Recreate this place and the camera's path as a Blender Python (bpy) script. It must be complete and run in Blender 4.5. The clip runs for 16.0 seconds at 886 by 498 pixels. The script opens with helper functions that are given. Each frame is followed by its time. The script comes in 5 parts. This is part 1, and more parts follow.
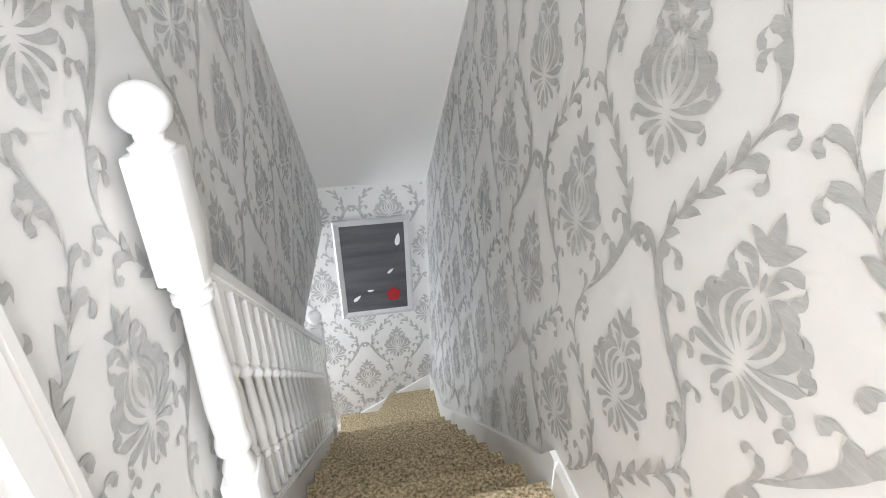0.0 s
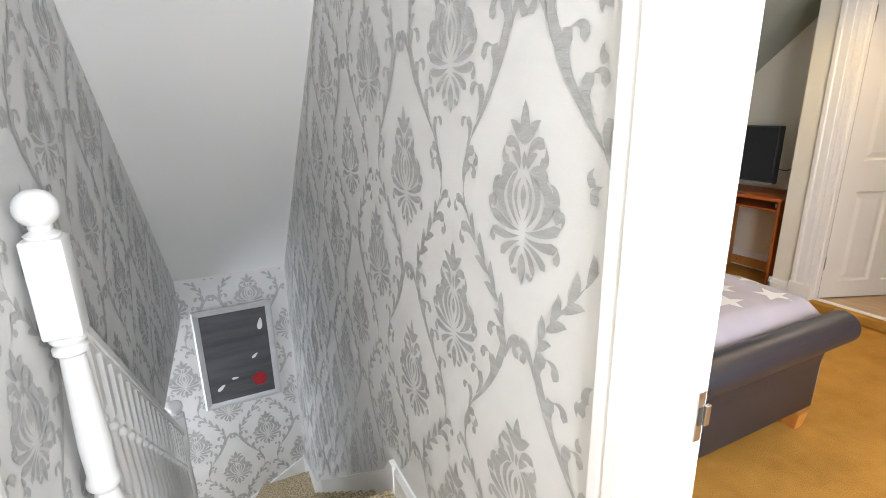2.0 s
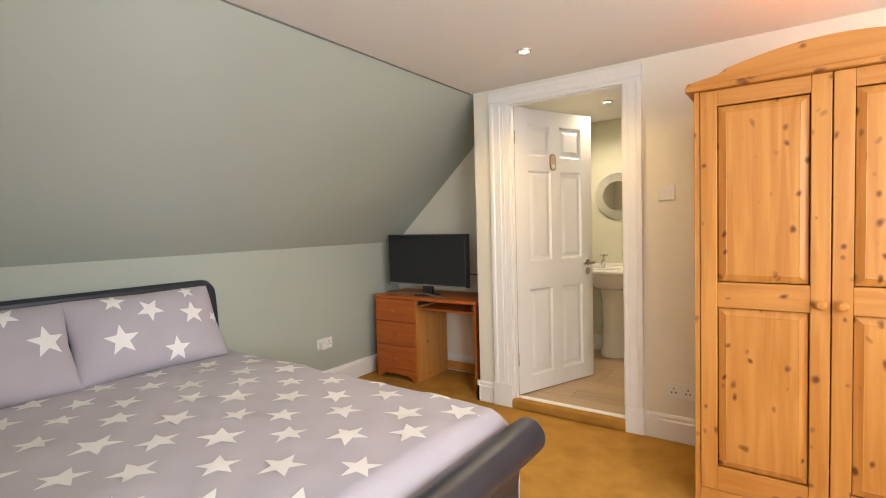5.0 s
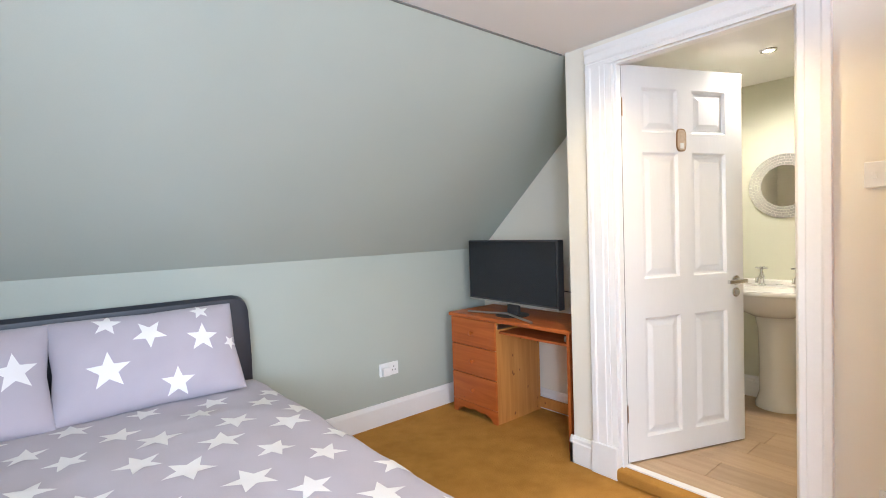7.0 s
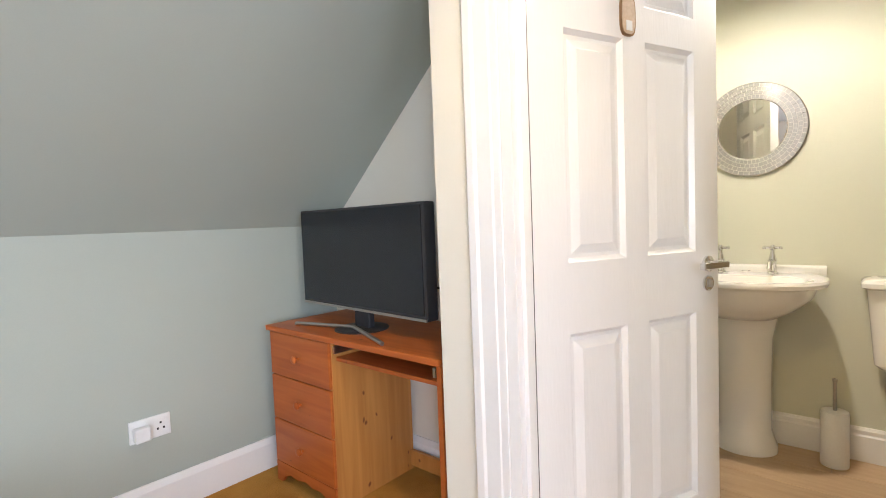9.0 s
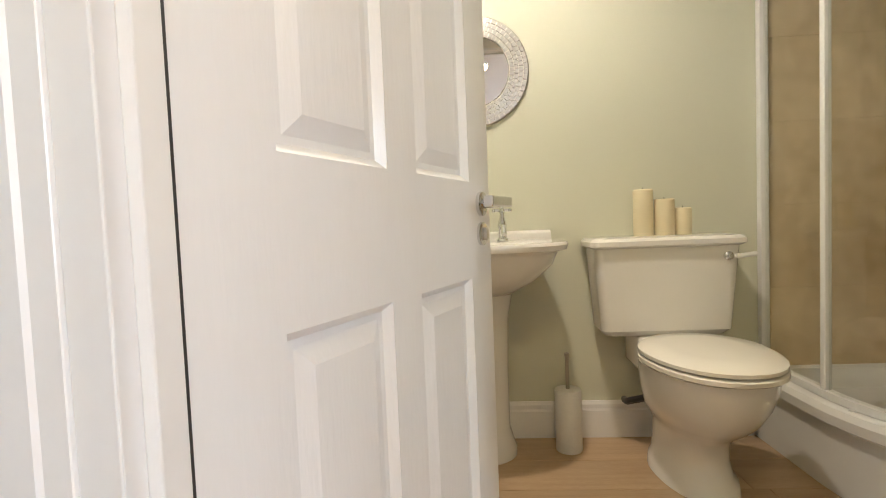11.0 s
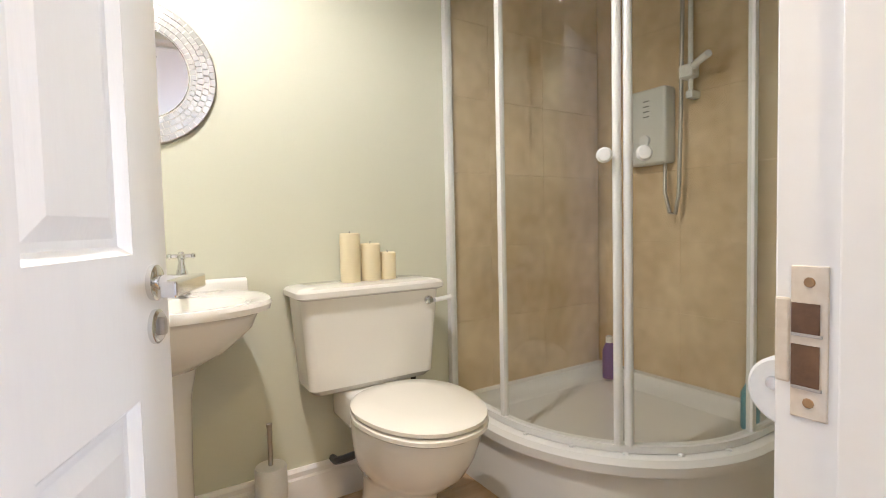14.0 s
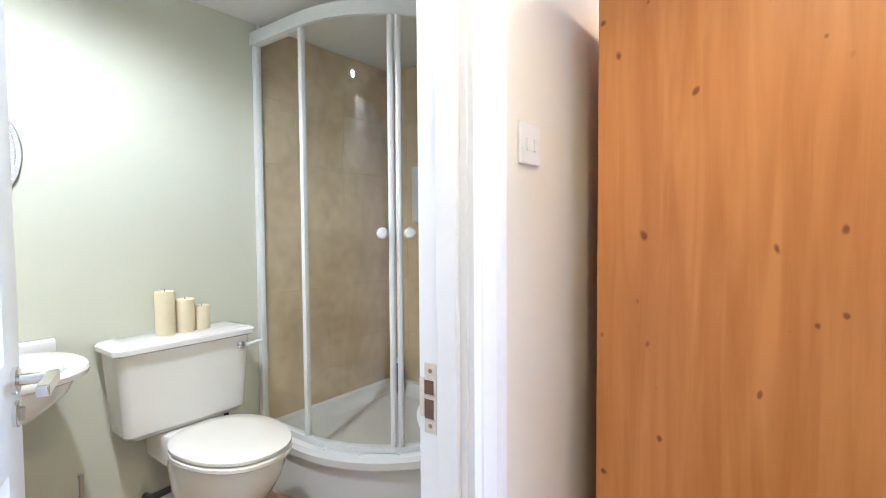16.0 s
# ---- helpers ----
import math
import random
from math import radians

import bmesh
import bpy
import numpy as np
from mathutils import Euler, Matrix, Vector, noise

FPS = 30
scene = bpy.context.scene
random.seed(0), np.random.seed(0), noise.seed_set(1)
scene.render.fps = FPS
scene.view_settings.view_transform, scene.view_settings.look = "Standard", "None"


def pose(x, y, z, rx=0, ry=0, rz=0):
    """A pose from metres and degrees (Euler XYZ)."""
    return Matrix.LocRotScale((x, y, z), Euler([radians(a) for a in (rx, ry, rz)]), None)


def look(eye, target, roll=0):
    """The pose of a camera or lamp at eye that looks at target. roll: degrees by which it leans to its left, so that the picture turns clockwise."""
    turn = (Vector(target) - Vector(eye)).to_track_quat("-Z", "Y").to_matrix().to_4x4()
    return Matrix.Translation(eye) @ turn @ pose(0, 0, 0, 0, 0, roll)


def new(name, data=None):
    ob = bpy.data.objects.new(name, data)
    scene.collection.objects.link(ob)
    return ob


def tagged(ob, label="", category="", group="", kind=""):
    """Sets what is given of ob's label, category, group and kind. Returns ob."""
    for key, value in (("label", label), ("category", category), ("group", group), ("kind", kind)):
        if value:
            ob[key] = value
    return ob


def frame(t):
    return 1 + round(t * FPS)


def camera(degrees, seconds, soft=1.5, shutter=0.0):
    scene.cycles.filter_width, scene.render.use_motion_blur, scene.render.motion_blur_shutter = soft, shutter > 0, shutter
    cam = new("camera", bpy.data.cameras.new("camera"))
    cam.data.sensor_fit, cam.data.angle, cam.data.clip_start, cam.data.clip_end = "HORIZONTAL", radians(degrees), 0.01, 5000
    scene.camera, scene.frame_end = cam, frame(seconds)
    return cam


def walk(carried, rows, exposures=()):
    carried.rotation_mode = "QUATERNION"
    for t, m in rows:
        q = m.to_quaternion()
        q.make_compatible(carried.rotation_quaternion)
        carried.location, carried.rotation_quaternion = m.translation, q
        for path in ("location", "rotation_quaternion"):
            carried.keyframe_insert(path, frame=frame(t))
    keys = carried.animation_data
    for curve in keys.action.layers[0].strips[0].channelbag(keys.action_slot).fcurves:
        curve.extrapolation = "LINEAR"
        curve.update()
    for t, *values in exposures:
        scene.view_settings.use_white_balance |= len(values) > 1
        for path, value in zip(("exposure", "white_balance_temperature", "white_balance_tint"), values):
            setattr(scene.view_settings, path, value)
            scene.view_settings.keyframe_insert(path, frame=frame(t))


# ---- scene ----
cam = camera(84.3, 16.0, 1.0)
PATH = [
    (0, (-3.658, -1.114, 1.223), (-3.325, 0.653, 0.347), -0.8),
    (0.5, (-3.649, -1.212, 1.265), (-3.301, 0.557, 0.399), -0.8),
    (1, (-3.624, -1.343, 1.3), (-3.235, 0.449, 0.503), -0.7),
    (1.5, (-3.614, -1.521, 1.302), (-3.075, 0.282, 0.624), -0.8),
    (2, (-3.639, -1.655, 1.292), (-2.789, 0.07, 0.74), -1.1),
    (2.5, (-3.609, -1.699, 1.262), (-2.395, -0.169, 0.835), -1.3),
    (3, (-3.571, -1.749, 1.249), (-2.083, -0.441, 0.973), -1.3),
    (3.2, (-3.555, -1.765, 1.238), (-1.998, -0.529, 1.024), -1.4),
    (5.3, (-2.925, -1.499, 1.192), (-1.296, -0.341, 1.11), -1.8),
    (5.5, (-2.877, -1.496, 1.203), (-1.301, -0.268, 1.119), -1.9),
    (6, (-2.708, -1.452, 1.206), (-1.28, -0.055, 1.117), -2.0),
    (6.5, (-2.487, -1.368, 1.209), (-1.164, 0.129, 1.127), -2.0),
    (7, (-2.224, -1.282, 1.207), (-0.944, 0.253, 1.13), -2.0),
    (7.5, (-1.952, -1.151, 1.203), (-0.67, 0.382, 1.122), -2.0),
    (8, (-1.681, -0.966, 1.13), (-0.376, 0.548, 1.064), -1.8),
    (8.2, (-1.56, -0.909, 1.119), (-0.237, 0.589, 1.05), -1.9),
    (10.3, (-0.634, -0.323, 0.889), (1.268, 0.283, 0.769), -2.2),
    (10.5, (-0.586, -0.303, 0.871), (1.353, 0.176, 0.763), -2.3),
    (11, (-0.4, -0.255, 0.842), (1.593, -0.126, 0.744), -2.3),
    (11.5, (-0.262, -0.247, 0.842), (1.726, -0.442, 0.749), -2.1),
    (12, (-0.182, -0.249, 0.842), (1.762, -0.714, 0.75), -2.0),
    (12.5, (-0.148, -0.24, 0.861), (1.729, -0.922, 0.763), -1.8),
    (13, (-0.147, -0.245, 0.889), (1.673, -1.07, 0.793), -1.8),
    (13.5, (-0.155, -0.26, 0.941), (1.609, -1.197, 0.846), -1.7),
    (14, (-0.165, -0.253, 0.957), (1.529, -1.313, 0.862), -1.3),
    (14.5, (-0.241, -0.231, 1.005), (1.369, -1.414, 0.910), -1.0),
    (15, (-0.330, -0.193, 1.051), (1.198, -1.482, 0.972), -0.5),
    (15.5, (-0.418, -0.121, 1.100), (0.982, -1.548, 1.021), -0.5),
    (16, (-0.543, -0.031, 1.167), (0.661, -1.625, 1.083), -0.4),
]
EXPO = [(0, 0.15, 6500, 13), (1.0, 0.05, 6500, 13), (2.0, -0.2, 6400, 12), (3.2, -0.4, 7000, 10), (5.3, 0.03, 6500, 12), (6.5, 0.38, 5500, 12), (8.2, 0.45, 5500, 13),
        (10.3, 0.3, 5900, 12), (11.0, 0.12, 5800, 10), (12.5, 0.4, 5900, 13), (14.0, 0.6, 5200, 15), (16.0, 0.78, 4500, 12)]
walk(cam, [(t, look(eye, target, roll)) for t, eye, target, roll in PATH], EXPO)

# ---- plan ----
ZF = -0.055          # carpet level in the bedroom and on the landing
ZL = -0.22           # landing, one step below the bedroom
ZC = 2.10            # flat ceiling
XD = -0.06           # bedroom face of the bathroom wall
YB = 1.44            # headboard wall
XB = 1.50            # far wall of the bathroom
YS = -2.215           # shower wall
YR = 0.29            # where the roof slope leaves the flat ceiling
XW = -3.09           # stair face of the partition
PITCH = 0.906


def roof(y):
    return ZC - PITCH * (y - YR)


# ---- world and lights ----
world = bpy.data.worlds.new("world")
scene.world = world
world.use_nodes = True
wn = world.node_tree
sky = wn.nodes.new("ShaderNodeTexSky")
sky.sky_type, sky.sun_disc, sky.sun_elevation, sky.sun_rotation = "NISHITA", False, radians(40), radians(200)
wn.links.new(sky.outputs[0], wn.nodes["Background"].inputs[0])
wn.nodes["Background"].inputs[1].default_value = 0.12


def lamp(name, kind, m, power, colour, size=(0.1, 0.1), cone=None):
    data = bpy.data.lights.new(name, kind)
    data.energy, data.color = power, colour
    if kind == "AREA":
        data.shape, data.size, data.size_y = "RECTANGLE", size[0], size[1]
    elif kind == "SPOT":
        data.spot_size, data.spot_blend, data.shadow_soft_size = radians(cone), 0.55, 0.035
    ob = new(name, data)
    ob.matrix_world = m
    return ob


DAY, WARM, SOFT = (0.84, 0.92, 1.0), (1.0, 0.68, 0.26), (1.0, 0.83, 0.62)
lamp("window_light", "AREA", look((-1.75, -2.98, 1.35), (-1.75, 0, 1.1)), 46, DAY, (1.5, 1.1))
lamp("window_light", "AREA", look((-3.60, -2.98, 1.35), (-3.60, 0, 1.1)), 88, DAY, (0.9, 1.1))
# fill lamp added in the unseen lower hall to brighten the stairwell
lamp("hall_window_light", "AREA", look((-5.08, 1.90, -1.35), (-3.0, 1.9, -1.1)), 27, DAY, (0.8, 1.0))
for px, py, watts in ((-0.60, -0.376, 42), (-0.55, -1.74, 28), (0.81, -0.39, 66)):
    lamp("spot_lamp", "SPOT", pose(px, py, ZC - 0.012), watts, WARM if px < 0 else SOFT, cone=150 if px < 0 else 168)
sun = lamp("sun", "SUN", look((0, -5, 5), (0, 0, 0)), 0.6, (1.0, 0.96, 0.92))
sun.data.angle = radians(15)


# ---- materials ----
def material(name, a, b=None, rough=0.6, metal=0.0, scale=6.0, fine=120.0, bump=0.15, stretch=(1, 1, 1), coat=0.0, sheen=0.0, depth=0.002, vary=0.0, span=(0.3, 0.7), dull=0.5):
    m = bpy.data.materials.new(name)
    m.use_nodes = True
    nt = m.node_tree
    bs = nt.nodes["Principled BSDF"]
    b = b or tuple(c * 0.9 for c in a)
    co = nt.nodes.new("ShaderNodeTexCoord")
    mp = nt.nodes.new("ShaderNodeMapping")
    mp.inputs["Scale"].default_value = stretch
    nt.links.new(co.outputs["Object"], mp.inputs["Vector"])
    big = nt.nodes.new("ShaderNodeTexNoise")
    big.inputs["Scale"].default_value, big.inputs["Detail"].default_value = scale, 5
    small = nt.nodes.new("ShaderNodeTexNoise")
    small.inputs["Scale"].default_value, small.inputs["Detail"].default_value = fine, 3
    for n in (big, small):
        nt.links.new(mp.outputs[0], n.inputs["Vector"])
    mixf = nt.nodes.new("ShaderNodeMath")
    mixf.operation = "MULTIPLY_ADD"
    mixf.inputs[1].default_value, mixf.inputs[2].default_value = 0.35, 0.0
    nt.links.new(small.outputs[0], mixf.inputs[0])
    add = nt.nodes.new("ShaderNodeMath")
    add.operation = "MULTIPLY_ADD"
    add.inputs[1].default_value = 0.65
    nt.links.new(big.outputs[0], add.inputs[0])
    nt.links.new(mixf.outputs[0], add.inputs[2])
    ramp = nt.nodes.new("ShaderNodeValToRGB")
    ramp.color_ramp.elements[0].position, ramp.color_ramp.elements[1].position = span
    ramp.color_ramp.elements[0].color, ramp.color_ramp.elements[1].color = (*b, 1), (*a, 1)
    nt.links.new(add.outputs[0], ramp.inputs[0])
    out = ramp.outputs[0]
    if vary:
        info = nt.nodes.new("ShaderNodeObjectInfo")
        hsv = nt.nodes.new("ShaderNodeHueSaturation")
        val = nt.nodes.new("ShaderNodeMath")
        val.operation = "MULTIPLY_ADD"
        val.inputs[1].default_value, val.inputs[2].default_value = vary, 1 - vary / 2
        nt.links.new(info.outputs["Random"], val.inputs[0])
        nt.links.new(val.outputs[0], hsv.inputs["Value"])
        nt.links.new(out, hsv.inputs["Color"])
        out = hsv.outputs[0]
    nt.links.new(out, bs.inputs["Base Color"])
    bs.inputs["Roughness"].default_value, bs.inputs["Metallic"].default_value = rough, metal
    bs.inputs["Coat Weight"].default_value, bs.inputs["Sheen Weight"].default_value = coat, sheen
    bs.inputs["Specular IOR Level"].default_value = dull
    if bump:
        bp = nt.nodes.new("ShaderNodeBump")
        bp.inputs["Strength"].default_value, bp.inputs["Distance"].default_value = bump, depth
        nt.links.new(small.outputs[0], bp.inputs["Height"])
        nt.links.new(bp.outputs[0], bs.inputs["Normal"])
    return m


def pine(name, a, b, dark, axis=2, rough=0.38, knot=1.0):
    """Knotty pine with the grain along an axis."""
    m = bpy.data.materials.new(name)
    m.use_nodes = True
    nt = m.node_tree
    bs = nt.nodes["Principled BSDF"]
    co = nt.nodes.new("ShaderNodeTexCoord")
    mp = nt.nodes.new("ShaderNodeMapping")
    s = [1.0, 1.0, 1.0]
    s[axis] = 0.07
    mp.inputs["Scale"].default_value = s
    nt.links.new(co.outputs["Object"], mp.inputs["Vector"])
    grain = nt.nodes.new("ShaderNodeTexNoise")
    grain.inputs["Scale"].default_value, grain.inputs["Detail"].default_value, grain.inputs["Distortion"].default_value = 28, 6, 0.6
    nt.links.new(mp.outputs[0], grain.inputs["Vector"])
    ramp = nt.nodes.new("ShaderNodeValToRGB")
    ramp.color_ramp.elements[0].position, ramp.color_ramp.elements[1].position = 0.32, 0.68
    ramp.color_ramp.elements[0].color, ramp.color_ramp.elements[1].color = (*b, 1), (*a, 1)
    nt.links.new(grain.outputs[0], ramp.inputs[0])
    mk = nt.nodes.new("ShaderNodeMapping")
    k = [1.0, 1.0, 1.0]
    k[axis] = 0.7
    mk.inputs["Scale"].default_value = k
    nt.links.new(co.outputs["Object"], mk.inputs["Vector"])
    warp = nt.nodes.new("ShaderNodeTexNoise")
    warp.inputs["Scale"].default_value = 9
    nt.links.new(mk.outputs[0], warp.inputs["Vector"])
    mixv = nt.nodes.new("ShaderNodeMix")
    mixv.data_type = "VECTOR"
    mixv.inputs["Factor"].default_value = 0.06
    nt.links.new(mk.outputs[0], mixv.inputs[4])
    nt.links.new(warp.outputs[1], mixv.inputs[5])
    vor = nt.nodes.new("ShaderNodeTexVoronoi")
    vor.inputs["Scale"].default_value = 17.0
    nt.links.new(mixv.outputs[1], vor.inputs["Vector"])
    cell = nt.nodes.new("ShaderNodeSeparateColor")
    nt.links.new(vor.outputs["Color"], cell.inputs[0])
    gate = nt.nodes.new("ShaderNodeMapRange")
    gate.inputs["From Min"].default_value, gate.inputs["From Max"].default_value = 0.0, 0.6
    gate.inputs["To Min"].default_value, gate.inputs["To Max"].default_value = 0.12, 0.0
    nt.links.new(cell.outputs[0], gate.inputs["Value"])
    off = nt.nodes.new("ShaderNodeMath")
    nt.links.new(vor.outputs["Distance"], off.inputs[0])
    nt.links.new(gate.outputs[0], off.inputs[1])
    kr = nt.nodes.new("ShaderNodeValToRGB")
    kr.color_ramp.elements[0].position, kr.color_ramp.elements[1].position = 0.13 * knot, 0.27 * knot
    kr.color_ramp.elements[0].color, kr.color_ramp.elements[1].color = (1, 1, 1, 1), (0, 0, 0, 1)
    nt.links.new(off.outputs[0], kr.inputs[0])
    mx = nt.nodes.new("ShaderNodeMix")
    mx.data_type = "RGBA"
    nt.links.new(kr.outputs[0], mx.inputs["Factor"])
    nt.links.new(ramp.outputs[0], mx.inputs[6])
    mx.inputs[7].default_value = (*dark, 1)
    nt.links.new(mx.outputs[2], bs.inputs["Base Color"])
    bs.inputs["Roughness"].default_value = rough
    bs.inputs["Specular IOR Level"].default_value = 0.3
    bs.inputs["Coat Weight"].default_value = 0.05
    bp = nt.nodes.new("ShaderNodeBump")
    bp.inputs["Strength"].default_value, bp.inputs["Distance"].default_value = 0.15, 0.001
    nt.links.new(grain.outputs[0], bp.inputs["Height"])
    nt.links.new(bp.outputs[0], bs.inputs["Normal"])
    return m


def glass(name, tint=(1, 1, 1), rough=0.0):
    m = bpy.data.materials.new(name)
    m.use_nodes = True
    nt = m.node_tree
    nt.nodes.remove(nt.nodes["Principled BSDF"])
    tr = nt.nodes.new("ShaderNodeBsdfTransparent")
    tr.inputs[0].default_value = (*tint, 1)
    gl = nt.nodes.new("ShaderNodeBsdfGlossy")
    gl.inputs["Roughness"].default_value = rough
    lw = nt.nodes.new("ShaderNodeLayerWeight")
    pw = nt.nodes.new("ShaderNodeMath")
    pw.operation = "POWER"
    pw.inputs[1].default_value = 4.0
    nt.links.new(lw.outputs["Facing"], pw.inputs[0])
    fr = nt.nodes.new("ShaderNodeMath")
    fr.operation = "MULTIPLY_ADD"
    fr.inputs[1].default_value, fr.inputs[2].default_value = 0.8, 0.045
    nt.links.new(pw.outputs[0], fr.inputs[0])
    mx = nt.nodes.new("ShaderNodeMixShader")
    nt.links.new(fr.outputs[0], mx.inputs[0])
    nt.links.new(tr.outputs[0], mx.inputs[1])
    nt.links.new(gl.outputs[0], mx.inputs[2])
    nt.links.new(mx.outputs[0], nt.nodes["Material Output"].inputs[0])
    return m


def glow(name, colour, strength):
    m = bpy.data.materials.new(name)
    m.use_nodes = True
    bs = m.node_tree.nodes["Principled BSDF"]
    bs.inputs["Emission Color"].default_value, bs.inputs["Emission Strength"].default_value = (*colour, 1), strength
    return m


M_SAGE = material("sage_paint", (0.42, 0.455, 0.40), (0.39, 0.425, 0.37), 0.7, scale=1.5, fine=260, bump=0.06)
M_CREAM = material("cream_paint", (0.80, 0.76, 0.66), (0.77, 0.73, 0.63), 0.65, scale=1.8, fine=260, bump=0.06)
M_BATH = material("pale_green_paint", (0.66, 0.66, 0.53), (0.63, 0.63, 0.50), 0.6, scale=1.6, fine=240, bump=0.06)
M_CEIL = material("ceiling_paint", (0.82, 0.81, 0.79), (0.79, 0.78, 0.76), 0.8, scale=1.2, fine=200, bump=0.05)
M_PAPER = material("pearl_wallpaper", (0.73, 0.72, 0.70), (0.69, 0.68, 0.66), 0.5, scale=3, fine=90, bump=0.12, stretch=(1, 1, 4))
M_SILVER = material("silver_print", (0.56, 0.56, 0.545), (0.40, 0.402, 0.39), 0.36, metal=0.2, scale=14, fine=90, bump=0.5, stretch=(1, 1, 5))
M_WHITE = material("white_gloss_paint", (0.84, 0.83, 0.81), (0.80, 0.79, 0.77), 0.3, scale=4, fine=60, bump=0.06)
M_LEAF = material("white_grained_door", (0.82, 0.81, 0.79), (0.79, 0.78, 0.76), 0.28, scale=5, fine=46, bump=0.35, stretch=(3, 3, 0.45), depth=0.0015)
M_CARPET = material("gold_carpet", (0.56, 0.29, 0.060), (0.38, 0.185, 0.032), 0.95, scale=9, fine=240, bump=1.0, depth=0.006, dull=0.15)
M_STAIR = material("fawn_stair_carpet", (0.84, 0.70, 0.46), (0.22, 0.165, 0.095), 0.95, scale=80, fine=190, bump=1.0, depth=0.006, span=(0.38, 0.62), dull=0.15)
M_PINE = pine("honey_pine", (0.58, 0.255, 0.062), (0.45, 0.175, 0.034), (0.15, 0.048, 0.014))
M_PINE_SIDE = pine("plain_honey_pine", (0.58, 0.255, 0.062), (0.45, 0.175, 0.034), (0.22, 0.075, 0.022), knot=0.5)
M_PINE_H = pine("honey_pine_across", (0.56, 0.24, 0.058), (0.44, 0.168, 0.033), (0.15, 0.048, 0.014), axis=1)
M_DESK = pine("orange_pine", (0.50, 0.135, 0.026), (0.38, 0.09, 0.016), (0.16, 0.05, 0.015), axis=1, knot=0.55)
M_DESKV = pine("light_desk_pine", (0.56, 0.26, 0.065), (0.45, 0.19, 0.045), (0.20, 0.07, 0.025), knot=0.5)
M_LEATHER = material("navy_leather", (0.030, 0.033, 0.045), (0.020, 0.023, 0.033), 0.38, scale=9, fine=300, bump=0.25)
M_DUVET = material("mauve_grey_cotton", (0.43, 0.395, 0.44), (0.38, 0.35, 0.395), 0.9, scale=7, fine=420, bump=0.3, sheen=0.2)
M_STAR = material("white_star_print", (0.80, 0.79, 0.78), (0.74, 0.73, 0.72), 0.9, scale=8, fine=420, bump=0.3)
M_PLASTIC = material("white_plastic", (0.82, 0.82, 0.80), None, 0.3, bump=0)
M_DARK = material("dark_slot", (0.03, 0.028, 0.026), None, 0.6, bump=0)
M_SCREEN = material("dark_screen", (0.012, 0.014, 0.020), (0.010, 0.012, 0.017), 0.22, bump=0)
M_CASE = material("black_plastic", (0.03, 0.03, 0.033), None, 0.4, bump=0.05)
M_CHROME = material("chrome", (0.78, 0.78, 0.78), (0.70, 0.70, 0.70), 0.12, metal=1.0, bump=0)
M_STEEL = material("brushed_steel", (0.55, 0.53, 0.50), (0.45, 0.43, 0.40), 0.32, metal=1.0, bump=0.1)
M_BRASS = material("worn_brass", (0.45, 0.30, 0.15), (0.28, 0.17, 0.09), 0.4, metal=0.9, bump=0.1)
M_CERAMIC = material("white_ceramic", (0.83, 0.815, 0.77), (0.81, 0.795, 0.75), 0.10, scale=3, bump=0, coat=0.5)
M_SEAT = material("ivory_seat", (0.84, 0.81, 0.73), (0.82, 0.79, 0.71), 0.22, bump=0, coat=0.3)
M_ACRYLIC = material("white_acrylic_tray", (0.80, 0.79, 0.75), (0.78, 0.77, 0.73), 0.22, bump=0)
M_LAM = material("oak_laminate", (0.50, 0.36, 0.22), (0.36, 0.245, 0.14), 0.34, scale=5, fine=60, bump=0.1, stretch=(6, 0.6, 6), vary=0.3)
M_STONE = material("travertine_panel", (0.80, 0.65, 0.43), (0.50, 0.36, 0.19), 0.28, scale=3.6, fine=17, bump=0.05, vary=0.06)
M_GROUT = material("grout", (0.60, 0.45, 0.26), None, 0.8, bump=0.1)
M_WAX = material("cream_wax", (0.85, 0.76, 0.52), (0.82, 0.73, 0.49), 0.45, scale=8, bump=0.05)
M_GLASS = glass("clear_glass", (0.965, 0.975, 0.96))
M_PANE = glass("window_pane", (0.98, 0.99, 0.99))
M_MIRROR = material("mirror_silver", (0.90, 0.90, 0.88), (0.90, 0.90, 0.88), 0.015, metal=1.0, bump=0)
M_TILE = material("mirror_mosaic", (0.90, 0.90, 0.87), (0.84, 0.84, 0.81), 0.14, metal=0.7, bump=0, vary=0.15)
M_ART = material("charcoal_canvas", (0.13, 0.13, 0.14), (0.035, 0.035, 0.04), 0.55, scale=4, fine=200, bump=0.2, stretch=(0.35, 1, 2.6))
M_RED = material("red_petal", (0.42, 0.015, 0.02), (0.28, 0.01, 0.014), 0.5, scale=30, bump=0.2)
M_FRAME = material("silver_frame", (0.62, 0.62, 0.63), (0.54, 0.54, 0.55), 0.35, metal=0.3, scale=20, bump=0.1)
M_PURPLE = material("purple_bottle", (0.16, 0.10, 0.30), None, 0.3, bump=0)
M_BLUE = material("teal_bottle", (0.10, 0.32, 0.40), None, 0.3, bump=0)
M_PLAQUE = material("printed_plaque", (0.62, 0.50, 0.36), (0.50, 0.38, 0.27), 0.4, scale=60, bump=0)
M_GREY = material("grey_shower_unit", (0.70, 0.70, 0.67), None, 0.3, bump=0)
M_LAMP = glow("lamp_lens", (1.0, 0.86, 0.62), 30.0)
M_PLATE = material("painted_steel", (0.74, 0.68, 0.58), (0.62, 0.54, 0.43), 0.4, metal=0.2, scale=30, bump=0.1)
